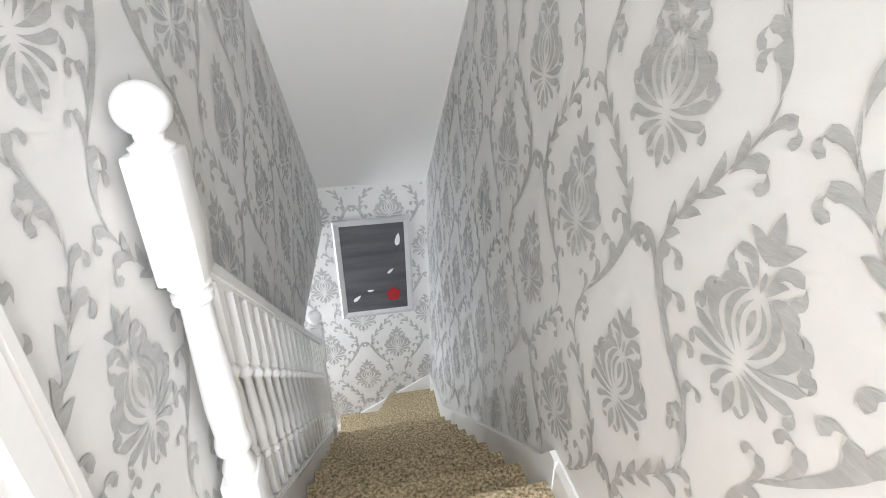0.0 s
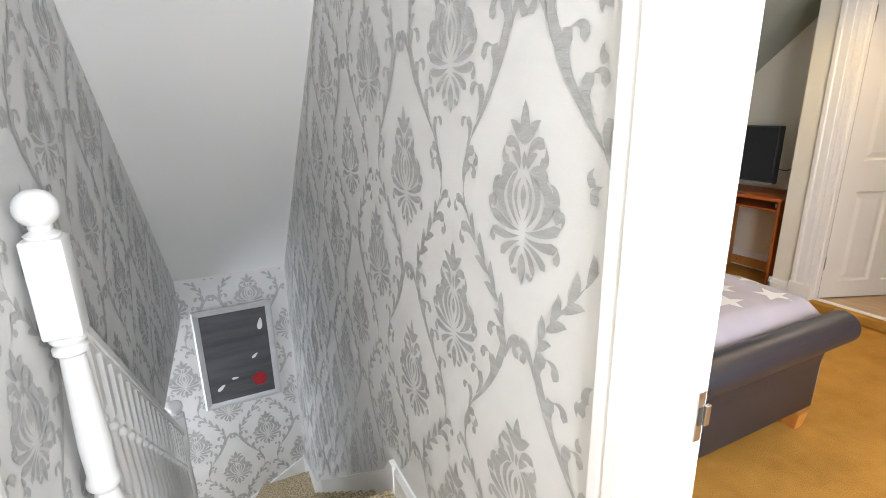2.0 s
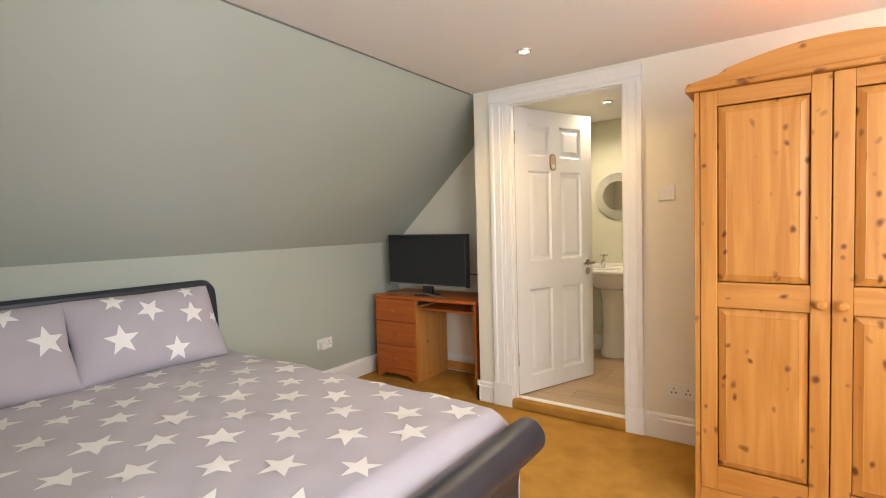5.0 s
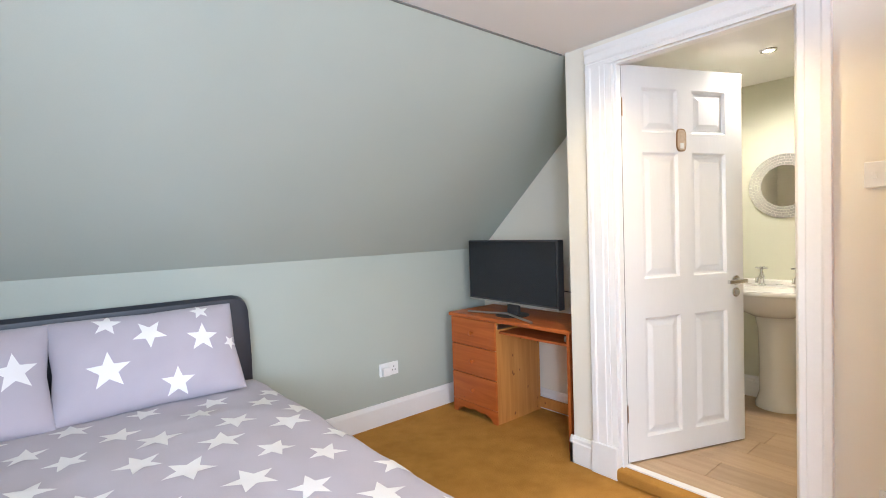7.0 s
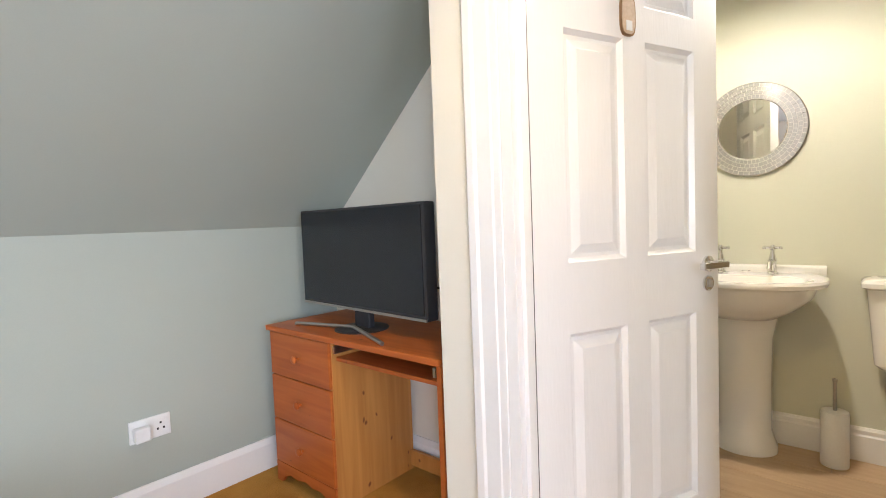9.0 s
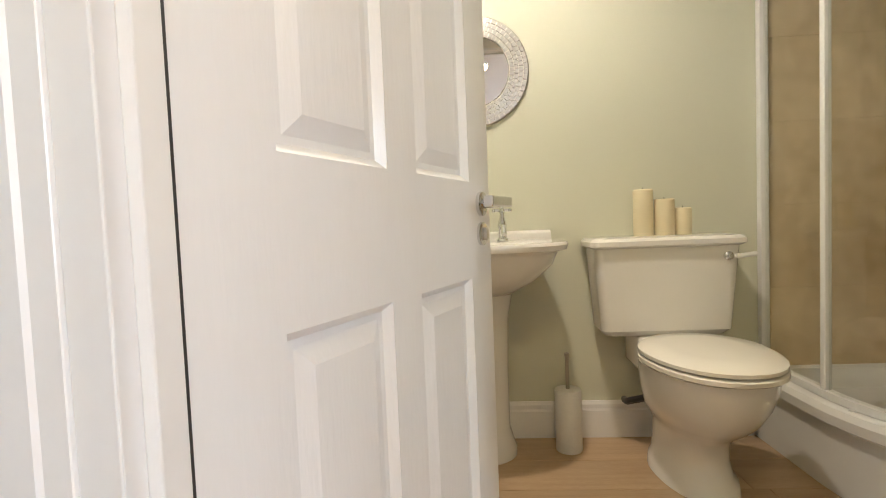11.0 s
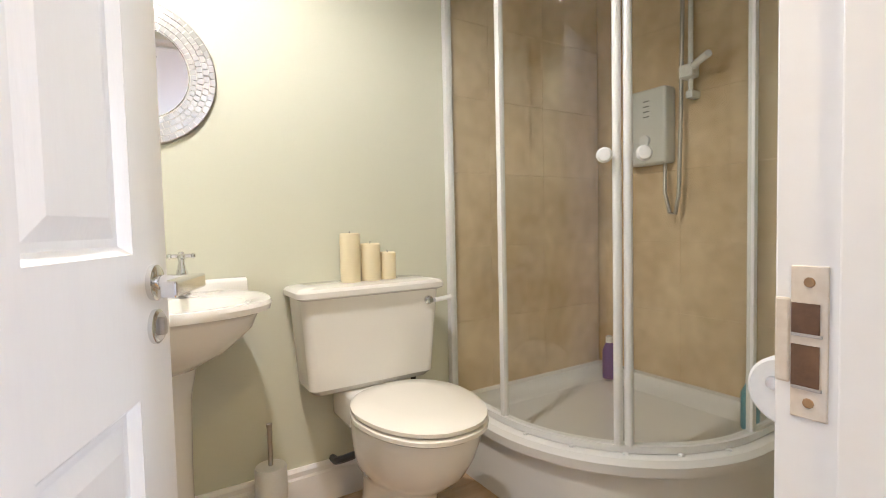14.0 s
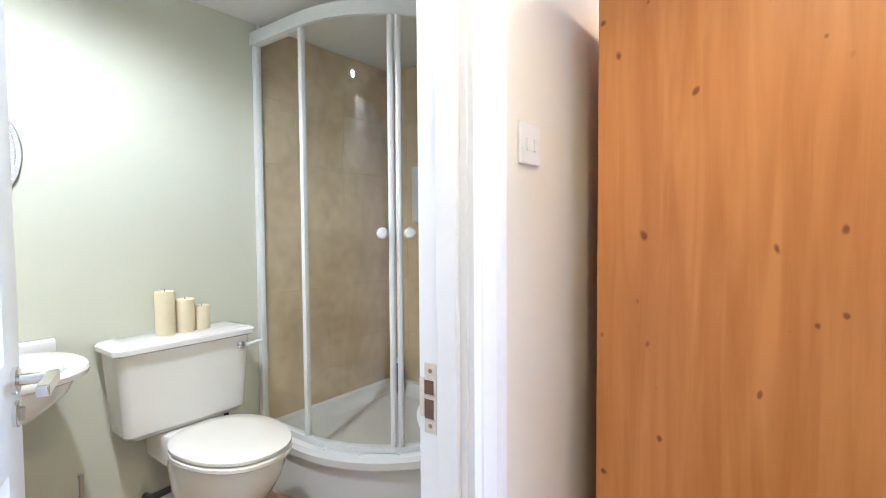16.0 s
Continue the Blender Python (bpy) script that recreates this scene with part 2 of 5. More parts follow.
M_RUST = material("raw_wood_recess", (0.16, 0.09, 0.05), (0.09, 0.05, 0.03), 0.8, scale=40, bump=0.2)
M_JOINT = material("shaded_joint", (0.17, 0.17, 0.15), None, 0.8, bump=0)

# ---- helpers for building ----
ORIGIN = {}


def thing(name, at=(0, 0, 0), label="", category="", group="", kind="", turn=0):
    """An Empty at the base of a thing; turned things are modelled round their own origin."""
    ob = new(name)
    ob.empty_display_size = 0.05
    ob.matrix_world = pose(*at, 0, 0, turn)
    ORIGIN[ob] = Vector((0, 0, 0)) if turn else Vector(at)
    return tagged(ob, label, category, group, kind)


def part(name, bm, mat, parent, label="", smooth=False):
    """Links a bmesh as one mesh under a thing or under a part."""
    me = bpy.data.meshes.new(name)
    if smooth:
        for f in bm.faces:
            f.smooth = True
    base = ORIGIN[parent] if parent else Vector((0, 0, 0))
    if base.length:
        bmesh.ops.translate(bm, vec=-base, verts=bm.verts)
    bmesh.ops.recalc_face_normals(bm, faces=bm.faces)
    bm.to_mesh(me)
    bm.free()
    me.materials.append(mat)
    ob = new(name, me)
    if parent:
        ob.parent = parent
        ORIGIN[ob] = base
    if smooth:
        me.set_sharp_from_angle(angle=radians(38))
    if label:
        ob["label"] = label
    return ob


def structure(name, bm, mat, label, category, smooth=False):
    ob = part(name, bm, mat, None, "", smooth)
    ORIGIN[ob] = Vector((0, 0, 0))
    return tagged(ob, label, category, kind="structure")


def box(x0, x1, y0, y1, z0, z1, bev=0.0, seg=2, bm=None):
    own = bmesh.new()
    bmesh.ops.create_cube(own, size=1)
    bmesh.ops.scale(own, vec=(abs(x1 - x0), abs(y1 - y0), abs(z1 - z0)), verts=own.verts)
    bmesh.ops.translate(own, vec=((x0 + x1) / 2, (y0 + y1) / 2, (z0 + z1) / 2), verts=own.verts)
    if bev:
        bmesh.ops.bevel(own, geom=own.edges[:], offset=bev, segments=seg, affect="EDGES", profile=0.5)
    return join(bm, own)


def join(bm, own):
    if bm is None:
        return own
    me = bpy.data.meshes.new("tmp")
    own.to_mesh(me)
    own.free()
    bm.from_mesh(me)
    bpy.data.meshes.remove(me)
    return bm


def prism(points, axis, a, b, bm=None, bev=0.0):
    """A polygon of (u, v) pushed along an axis from a to b. axis x: (y, z); y: (x, z); z: (x, y)."""
    own = bmesh.new()
    put = {"x": lambda u, v, w: (w, u, v), "y": lambda u, v, w: (u, w, v), "z": lambda u, v, w: (u, v, w)}[axis]
    lo = [own.verts.new(put(u, v, a)) for u, v in points]
    hi = [own.verts.new(put(u, v, b)) for u, v in points]
    own.faces.new(lo)
    own.faces.new(hi[::-1])
    for i in range(len(lo)):
        j = (i + 1) % len(lo)
        own.faces.new((lo[i], hi[i], hi[j], lo[j]))
    bmesh.ops.recalc_face_normals(own, faces=own.faces)
    if bev:
        bmesh.ops.bevel(own, geom=[e for e in own.edges], offset=bev, segments=2, affect="EDGES", profile=0.5)
    return join(bm, own)


def loft(rings, cap=True, bm=None):
    """Closed rings of points joined in order."""
    own = bmesh.new()
    vs = [[own.verts.new(p) for p in r] for r in rings]
    n = len(rings[0])
    for a, b in zip(vs, vs[1:]):
        for i in range(n):
            own.faces.new((a[i], a[(i + 1) % n], b[(i + 1) % n], b[i]))
    if cap:
        own.faces.new(vs[0][::-1])
        own.faces.new(vs[-1])
    return join(bm, own)


def lathe(profile, at, axis="z", n=20, bm=None):
    """(radius, height) turned about an axis through at."""
    rings = []
    for r, h in profile:
        ring = []
        for i in range(n):
            c, s = r * math.cos(2 * math.pi * i / n), r * math.sin(2 * math.pi * i / n)
            p = {"z": (c, s, h), "x": (h, c, s), "y": (c, h, s)}[axis]
            ring.append(Vector(p) + Vector(at))
        rings.append(ring)
    return loft(rings, bm=bm)


def tube(points, r, n=8, bm=None):
    pts = [Vector(p) for p in points]
    rings = []
    for i, p in enumerate(pts):
        d = (pts[min(i + 1, len(pts) - 1)] - pts[max(i - 1, 0)]).normalized()
        u = d.orthogonal().normalized() if i == 0 else (u - d * u.dot(d)).normalized()
        v = d.cross(u)
        rings.append([p + r * (math.cos(2 * math.pi * k / n) * u + math.sin(2 * math.pi * k / n) * v) for k in range(n)])
    return loft(rings, bm=bm)


def moulded(y0, y1, zb, zt, face, sign, axis, mat, parent, name="skirting_board"):
    """A skirting board with a stepped top, running along an axis at a wall's face."""
    prof = [(0, zb), (0.018, zb), (0.018, zt - 0.035), (0.013, zt - 0.028), (0.013, zt - 0.012), (0.006, zt), (0, zt)]
    prof = [(face + sign * u, v) for u, v in prof]
    if axis == "y":
        bm = prism(prof, "y", y0, y1)
    else:
        bm = prism(prof, "x", y0, y1)
    return part(name, bm, mat, parent)


# ---- structure ----
# the carpet leaves the stairwell open
bm = box(-4.3, XD + 0.06, -3.0, -1.28, ZF - 0.12, ZF)
box(-3.03, XD + 0.06, -1.28, -0.09, ZF - 0.12, ZF, bm=bm)
structure("floor_landing", box(-4.3, -3.03, -1.28, -0.09, ZL - 0.12, ZL), M_STAIR, "fawn looped carpet on the stair landing", "floor")
box(-3.03, 0.5, -0.09, YB + 0.1, ZF - 0.12, ZF, bm=bm)
floor = structure("floor", bm, M_CARPET, "golden cut-pile carpet over the bedroom floor", "floor")

# bathroom wall of the bedroom, with its doorway
bm = box(XD, 0.045, -3.0, -0.745, ZF, ZC)
box(XD, 0.045, 0.012, 0.27, ZF, ZC, bm=bm)
box(XD, 0.045, -0.745, 0.012, 1.985, ZC, bm=bm)
wall_east = structure("wall_east", bm, M_CREAM, "cream painted bedroom wall round the bathroom doorway", "wall")
bm = box(0.045, 0.55, 0.17, 0.27, ZF, ZC)
structure("wall_alcove_side", bm, M_CREAM, "cream painted side wall of the desk alcove", "wall")
bm = box(0.45, 0.55, 0.27, YB, ZF, ZC)
structure("wall_alcove", bm, M_CREAM, "off-white painted back wall of the desk alcove", "wall")
# headboard wall, roof slope, ceiling
structure("wall_north", box(-3.03, 0.55, YB, YB + 0.1, ZF - 0.1, 1.12), M_SAGE, "sage green painted knee wall behind the bed", "wall")
bm = prism([(YR, ZC), (YB + 0.1, roof(YB + 0.1)), (YB + 0.1, roof(YB + 0.1) + 0.14), (YR, ZC + 0.14)], "x", -3.06, 0.55)
structure("wall_slope", bm, M_SAGE, "sage green painted sloping roof wall over the bed", "wall")
bm = box(-4.4, XB + 0.1, -3.1, YR, ZC, ZC + 0.12)
structure("ceiling", bm, M_CEIL, "off-white painted flat ceiling", "ceiling")
bm = prism([(YR, ZC), (2.70, roof(2.70)), (2.70, roof(2.70) + 0.14), (YR, ZC + 0.14)], "x", -5.2, -3.06)
structure("ceiling_stairs", bm, M_CEIL, "plain white sloping ceiling above the stairs", "ceiling")
structure("trim_ceiling_line", box(-3.03, XD, YR - 0.003, YR + 0.006, ZC - 0.006, ZC + 0.004, 0.001), M_JOINT, "thin dark joint between slope and ceiling", "joint")
# partition between stairs and bedroom
structure("wall_partition", prism([(-1.13, -2.7), (2.60, -2.7), (2.60, roof(2.6) + 0.05), (YR, ZC), (-1.13, ZC)], "x", XW, -3.06), M_PAPER,
          "pearl white damask wallpapered stair wall", "wall")
structure("wall_west", prism([(-1.13, ZF), (YB, ZF), (YB, roof(YB)), (YR, ZC), (-1.13, ZC)], "x", -3.06, -3.03), M_CREAM,
          "cream painted bedroom face of the stair partition", "wall")
structure("wall_stairs_far", box(-5.2, -3.06, 2.60, 2.70, -3.6, 0.2), M_PAPER, "pearl white damask wallpapered wall at the stair turn", "wall")


def left_x(y):
    return -4.115 + 0.046 * (y + 1.2)


bm = bmesh.new()
outline = [(-1.3, -2.7), (1.15, -2.7), (1.25, -0.33), (2.60, -0.33), (2.60, 0.05), (YR, ZC), (-1.3, ZC)]
a = [bm.verts.new((left_x(u), u, v)) for u, v in outline]
b = [bm.verts.new((left_x(u) - 0.1, u, v)) for u, v in outline]
bm.faces.new(a)
bm.faces.new(b[::-1])
for i in range(len(a)):
    j = (i + 1) % len(a)
    bm.faces.new((a[i], b[i], b[j], a[j]))
structure("wall_stairs_left", bm, M_PAPER, "pearl white damask wallpapered wall beside the balustrade", "wall")
bm = box(-5.2, -5.1, 1.0, 1.5, -3.6, 0.4)
box(-5.2, -5.1, 2.3, 2.6, -3.6, 0.4, bm=bm)
box(-5.2, -5.1, 1.5, 2.3, -3.6, -1.85, bm=bm)
box(-5.2, -5.1, 1.5, 2.3, -0.85, 0.4, bm=bm)
structure("wall_lower_hall", bm, M_PAPER, "papered wall of the lower hall", "wall")
structure("floor_lower", box(-5.2, -3.06, -0.1, 2.6, -3.7, -3.6), M_STAIR, "carpeted lower floor", "floor")
# south wall with two windows
bm = box(-4.4, -4.05, -3.1, -3.0, ZF, ZC)
for x0, x1 in ((-4.05, -3.15), (-3.15, -2.5), (-2.5, -1.0), (-1.0, 0.045)):
    if x0 in (-4.05, -2.5):
        box(x0, x1, -3.1, -3.0, ZF, 0.8, bm=bm)
        box(x0, x1, -3.1, -3.0, 1.9, ZC, bm=bm)
    else:
        box(x0, x1, -3.1, -3.0, ZF, ZC, bm=bm)
structure("wall_south", bm, M_CREAM, "cream painted window wall of the bedroom", "wall")
structure("wall_landing", box(-4.4, -4.3, -3.0, -1.3, ZF, ZC), M_CREAM, "cream painted end wall of the bedroom", "wall")
for i, (x0, x1) in enumerate(((-4.05, -3.15), (-2.5, -1.0))):
    w = tagged(thing("window_%d" % (i + 1), ((x0 + x1) / 2, -3.05, 0.8)), "white framed window in the south wall", "window", kind="structure")
    for q in ((x0, x0 + 0.05, 0.8, 1.9), (x1 - 0.05, x1, 0.8, 1.9), (x0 + 0.05, x1 - 0.05, 0.8, 0.85), (x0 + 0.05, x1 - 0.05, 1.85, 1.9)):
        part("window_frame", box(q[0], q[1], -3.08, -3.03, q[2], q[3], 0.004), M_WHITE, w)
    pane = part("pane", box(x0 + 0.05, x1 - 0.05, -3.06, -3.055, 0.85, 1.85), M_PANE, w)
    pane.visible_shadow = False
# unseen window, added only to hold the stairwell's fill lamp
w = tagged(thing("window_3", (-5.15, 1.9, -1.85)), "white framed window added out of view to light the stairwell", "window", kind="structure")
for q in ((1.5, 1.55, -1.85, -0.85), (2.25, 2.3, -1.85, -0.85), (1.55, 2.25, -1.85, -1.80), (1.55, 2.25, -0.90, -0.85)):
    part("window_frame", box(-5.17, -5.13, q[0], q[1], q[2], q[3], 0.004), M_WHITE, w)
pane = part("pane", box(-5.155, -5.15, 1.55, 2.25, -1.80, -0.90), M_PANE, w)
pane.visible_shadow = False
# bathroom shell
structure("wall_bath_far", box(XB, XB + 0.1, YS - 0.1, 0.27, -0.1, ZC), M_BATH, "pale green painted bathroom wall", "wall")
structure("wall_bath_shower", box(0.045, XB, YS - 0.1, YS, -0.1, ZC), M_BATH, "pale green painted wall behind the shower", "wall")
structure("wall_bath_left", box(0.55, XB, 0.17, 0.27, -0.1, ZC), M_BATH, "pale green painted bathroom side wall", "wall")
structure("wall_bath_inner", box(0.045, 0.049, -2.21, -0.80, 0, ZC), M_BATH, "pale green inner face of the doorway wall", "wall")
floor_bath = structure("floor_bath", box(-0.03, XB, YS, 0.17, -0.12, -0.008), M_DARK, "oak laminate plank bathroom floor", "floor")

# skirtings
for y0, y1 in ((-3.0, -0.845), (0.148, 0.288)):
    sk = tagged(thing("baseboard", (XD, y0, ZF)), "white painted moulded skirting board", "skirting", kind="structure")
    moulded(y0, y1, ZF, 0.088, XD, -1, "y", M_WHITE, sk)
sk = tagged(thing("baseboard", (-1, YB, ZF)), "white painted skirting board on the headboard wall", "skirting", kind="structure")
part("skirting_board", prism([(YB, ZF), (YB - 0.018, ZF), (YB - 0.018, 0.06), (YB - 0.008, 0.085), (YB, 0.085)], "x", -3.0, 0.45), M_WHITE, sk)
sk = tagged(thing("baseboard", (0.1, 0.27, ZF)), "white painted skirting board inside the alcove", "skirting", kind="structure")
part("skirting_board", prism([(0.45, ZF), (0.432, ZF), (0.432, 0.06), (0.442, 0.085), (0.45, 0.085)], "y", 0.288, YB - 0.018), M_WHITE, sk)
part("skirting_board", prism([(0.27, ZF), (0.288, ZF), (0.288, 0.06), (0.278, 0.085), (0.27, 0.085)], "x", XD - 0.018, 0.432), M_WHITE, sk)
sk = tagged(thing("baseboard", (XB, -0.5, 0)), "white painted moulded bathroom skirting board", "skirting", kind="structure")
moulded(-1.285, 0.17, 0, 0.14, XB, -1, "y", M_WHITE, sk)

# doorway trim of the bathroom
trim = tagged(thing("trim", (XD, -0.37, ZF)), "white painted moulded architrave round the bathroom doorway", "door frame", kind="structure")


def casing(bm, y, side, z0, z1):
    """A moulded casing leg at the wall face; side points away from the opening."""
    prof = [(0, 0), (0.015, 0), (0.016, 0.001), (0.016, 0.022), (0.019, 0.026), (0.019, 0.070), (0.024, 0.078), (0.024, 0.100), (0.022, 0.102), (0, 0.102)]
    return prism([(XD - u, y + side * v) for u, v in prof], "z", z0, z1, bm=bm)


part("architrave", casing(None, -0.738, -1, ZF + 0.16, 1.978), M_WHITE, trim)
part("architrave", casing(None, 0.038, 1, ZF + 0.16, 1.978), M_WHITE, trim)
part("plinth_block", box(XD - 0.030, XD, -0.845, -0.738, ZF, ZF + 0.16, 0.004), M_WHITE, trim)
part("plinth_block", box(XD - 0.030, XD, 0.005, 0.148, ZF, ZF + 0.16, 0.004), M_WHITE, trim)
prof = [(0, 0), (0.016, 0), (0.016, 0.018), (0.011, 0.022), (0.020, 0.030), (0.020, 0.062), (0.025, 0.072), (0.025, 0.092), (0, 0.096)]
part("architrave_head", prism([(XD - u, 1.978 + v) for u, v in prof], "y", -0.842, 0.142), M_WHITE, trim)
part("jamb_fillet", box(XD - 0.012, XD, 0.003, 0.038, ZF + 0.16, 1.978, 0.002), M_WHITE, trim)
lining = part("door_lining", box(XD - 0.004, 0.047, -0.757, -0.735, 0.0, 1.985, 0.002), M_WHITE, trim)
part("door_lining", box(XD - 0.004, 0.047, 0.003, 0.025, 0.0, 1.985, 0.002), M_WHITE, trim)
part("door_lining", box(XD - 0.004, 0.047, -0.735, 0.003, 1.984, 2.0, 0.002), M_WHITE, trim)
part("door_stop", box(XD + 0.012, -0.004, -0.737, -0.723, 0.0, 1.984, 0.002), M_WHITE, trim)
part("door_stop", box(XD + 0.012, -0.010, -0.010, 0.003, 0.0, 1.972, 0.002), M_WHITE, trim)
# the hinge gap's shade, put in as a thin dark strip
part("draught_seal", box(-0.010, -0.002, -0.007, 0.003, 0.01, 1.972), M_DARK, trim, "dark strip standing in for the shade in the hinge gap")
part("door_stop", box(XD + 0.012, -0.004, -0.723, 0.003, 1.972, 1.986, 0.002), M_WHITE, trim)
# raised threshold with a carpet-wrapped edge
part("threshold", box(XD - 0.03, -0.028, -0.745, 0.012, ZF, 0.004, 0.012, 3), M_CARPET, trim, "carpet-wrapped raised threshold")
part("threshold_bar", box(-0.028, 0.012, -0.735, 0.003, -0.01, 0.007, 0.003), M_WHITE, trim)

# strike plate on the jamb
sp = thing("strike_plate", (0.02, -0.735, 0.85), "steel strike plate with two latch holes on the door jamb", "strike plate")
part("plate", box(0.006, 0.034, -0.7365, -0.7335, 0.784, 0.916, 0.001), M_PLATE, sp, "cream painted plate")
part("plate_lip", box(0.034, 0.047, -0.740, -0.7335, 0.812, 0.888, 0.0025), M_PLATE, sp)
for z, h in ((0.871, 0.013), (0.830, 0.018)):
    part("latch_hole", box(0.012, 0.033, -0.7345, -0.7325, z - h, z + h), M_RUST, sp, "bare recess behind the plate")
    part("hole_edge", box(0.010, 0.033, -0.7345, -0.7320, z - h - 0.003, z - h, 0.0008), M_STEEL, sp)
for z in (0.902, 0.798):
    part("screw", lathe([(0.0045, 0), (0.004, 0.0012), (0.0015, 0.0014)], (0.020, -0.7335, z), "y", 10), M_BRASS, sp)

# ---- bathroom door ----
LEAF_TURN = math.degrees(math.atan2(-0.293, 0.716))
LW, LT, LH = 0.768, 0.038, 1.975
door = tagged(thing("door_1", (0, 0, 0.008), turn=LEAF_TURN), "white six-panel bathroom door standing ajar", "door", kind="structure")


def six_panel(side):
    """Openings of the six panels, as (x0, x1, z0, z1)."""
    cols = ((0.125, 0.345), (0.435, 0.655))
    rows = ((0.115, 0.722), (0.920, 1.55), (1.65, 1.87))
    return [(x0, x1, z0, z1) for x0, x1 in cols for z0, z1 in rows]


def leaf_body():
    bm = bmesh.new()
    xs = sorted({0, LW, *[v for p in six_panel(0) for v in p[:2]]})
    zs = sorted({0, LH, *[v for p in six_panel(0) for v in p[2:]]})
    holes = six_panel(0)
    for x0, x1 in zip(xs, xs[1:]):
        for z0, z1 in zip(zs, zs[1:]):
            if not any(abs(x0 - p[0]) < 1e-6 and abs(z0 - p[2]) < 1e-6 for p in holes):
                box(x0, x1, 0, LT, z0, z1, bm=bm)
    bmesh.ops.remove_doubles(bm, verts=bm.verts, dist=1e-5)
    bm.verts.index_update()
    seen = {}
    for f in bm.faces:
        seen.setdefault(frozenset(v.index for v in f.verts), []).append(f)
    bmesh.ops.delete(bm, geom=[f for fs in seen.values() if len(fs) > 1 for f in fs], context="FACES")
    return bm


part("leaf", leaf_body(), M_LEAF, door)


def panel(x0, x1, z0, z1):
    """A raised and fielded panel seen from both faces."""
    bm = bmesh.new()
    for y, d in ((0.0, 1), (LT, -1)):
        steps = ((0.0, 0.001), (0.012, 0.013), (0.022, 0.013), (0.048, 0.004))
        rings = [[(x0 + i, y + d * h, z0 + i), (x1 - i, y + d * h, z0 + i), (x1 - i, y + d * h, z1 - i), (x0 + i, y + d * h, z1 - i)] for i, h in steps]
        vs = [[bm.verts.new(p) for p in r] for r in rings]
        for a, b in zip(vs, vs[1:]):
            for i in range(4):
                bm.faces.new((a[i], a[(i + 1) % 4], b[(i + 1) % 4], b[i]))
        bm.faces.new(vs[-1])
    return bm


for p in six_panel(0):
    part("door_panel", panel(*p), M_LEAF, door)
for z in (0.247, 1.77):
    hg = part("hinge", box(-0.006, 0.012, -0.003, 0.03, z - 0.045, z + 0.045, 0.002), M_BRASS, door, "small worn brass hinge")
for y, s in ((0.0, -1), (LT, 1)):
    hd = part("door_handle", lathe([(0.026, 0), (0.026, s * 0.007), (0.023, s * 0.009), (0.011, s * 0.010), (0.010, s * 0.058)], (LW - 0.055, y, 0.876), "y", 24), M_CHROME, door, "square-edged chrome lever handle", True)
    part("lever", box(LW - 0.165, LW - 0.045, y + s * 0.050, y + s * 0.070, 0.866, 0.887, 0.003), M_CHROME, hd)
    esc = part("escutcheon", lathe([(0.025, 0), (0.025, s * 0.006), (0.021, s * 0.009), (0.020, s * 0.009)], (LW - 0.055, y, 0.812), "y", 24), M_CHROME, door, "round chrome lock escutcheon", True)
    part("turn", box(LW - 0.062, LW - 0.048, y + s * 0.008, y + s * 0.016, 0.799, 0.825, 0.003), M_STEEL, esc)
pq = thing("door_plaque", (0.36, -0.005, 1.61), "small oval picture plaque stuck on the bathroom door", "plaque")
pq.matrix_world = pose(0, 0, 0.008, 0, 0, LEAF_TURN)
ORIGIN[pq] = Vector((0, 0, 0))
ov = [(0.363 + 0.030 * math.copysign(abs(math.cos(a)) ** 0.6, math.cos(a)), 1.615 + 0.058 * math.copysign(abs(math.sin(a)) ** 0.6, math.sin(a))) for a in [2 * math.pi * i / 32 for i in range(32)]]
part("rim", prism(ov, "y", -0.006, 0.0), M_BRASS, pq)
part("print", prism([(0.363 + (u - 0.363) * 0.85, 1.615 + (v - 1.615) * 0.9) for u, v in ov], "y", -0.0075, -0.006), M_PLAQUE, pq)
part("print_patch", box(0.352, 0.376, -0.009, -0.0075, 1.572, 1.600, 0.0005), M_PLASTIC, pq)


# ---- electrical plates ----
def socket(at, facing, label, double=True):
    """A wall socket; facing is the axis it looks along, '-x' or '-y'."""
    t = thing("wall_socket", at, label, "socket")
    w, h = (0.146, 0.086) if double else (0.086, 0.086)
    x, y, z = at

    def slab(a0, a1, d0, d1, z0, z1, bev=0.0):
        if facing == "-x":
            return box(x - d1, x - d0, y + a0, y + a1, z + z0, z + z1, bev)
        return box(x + a0, x + a1, y - d1, y - d0, z + z0, z + z1, bev)

    part("plate", slab(-w / 2, w / 2, 0, 0.009, -h / 2, h / 2, 0.003), M_PLASTIC, t)
    for c in ((-w / 4, w / 4) if double else (0,)):
        for dx, dz in ((0, 0.012), (-0.011, -0.010), (0.011, -0.010)):
            part("pin_hole", slab(c + dx - 0.0035, c + dx + 0.0035, 0.0088, 0.0096, dz - 0.004, dz + 0.004), M_DARK, t)
        part("rocker", slab(c + 0.018, c + 0.028, 0.009, 0.013, 0.012, 0.030, 0.001), M_PLASTIC, t)
    return t


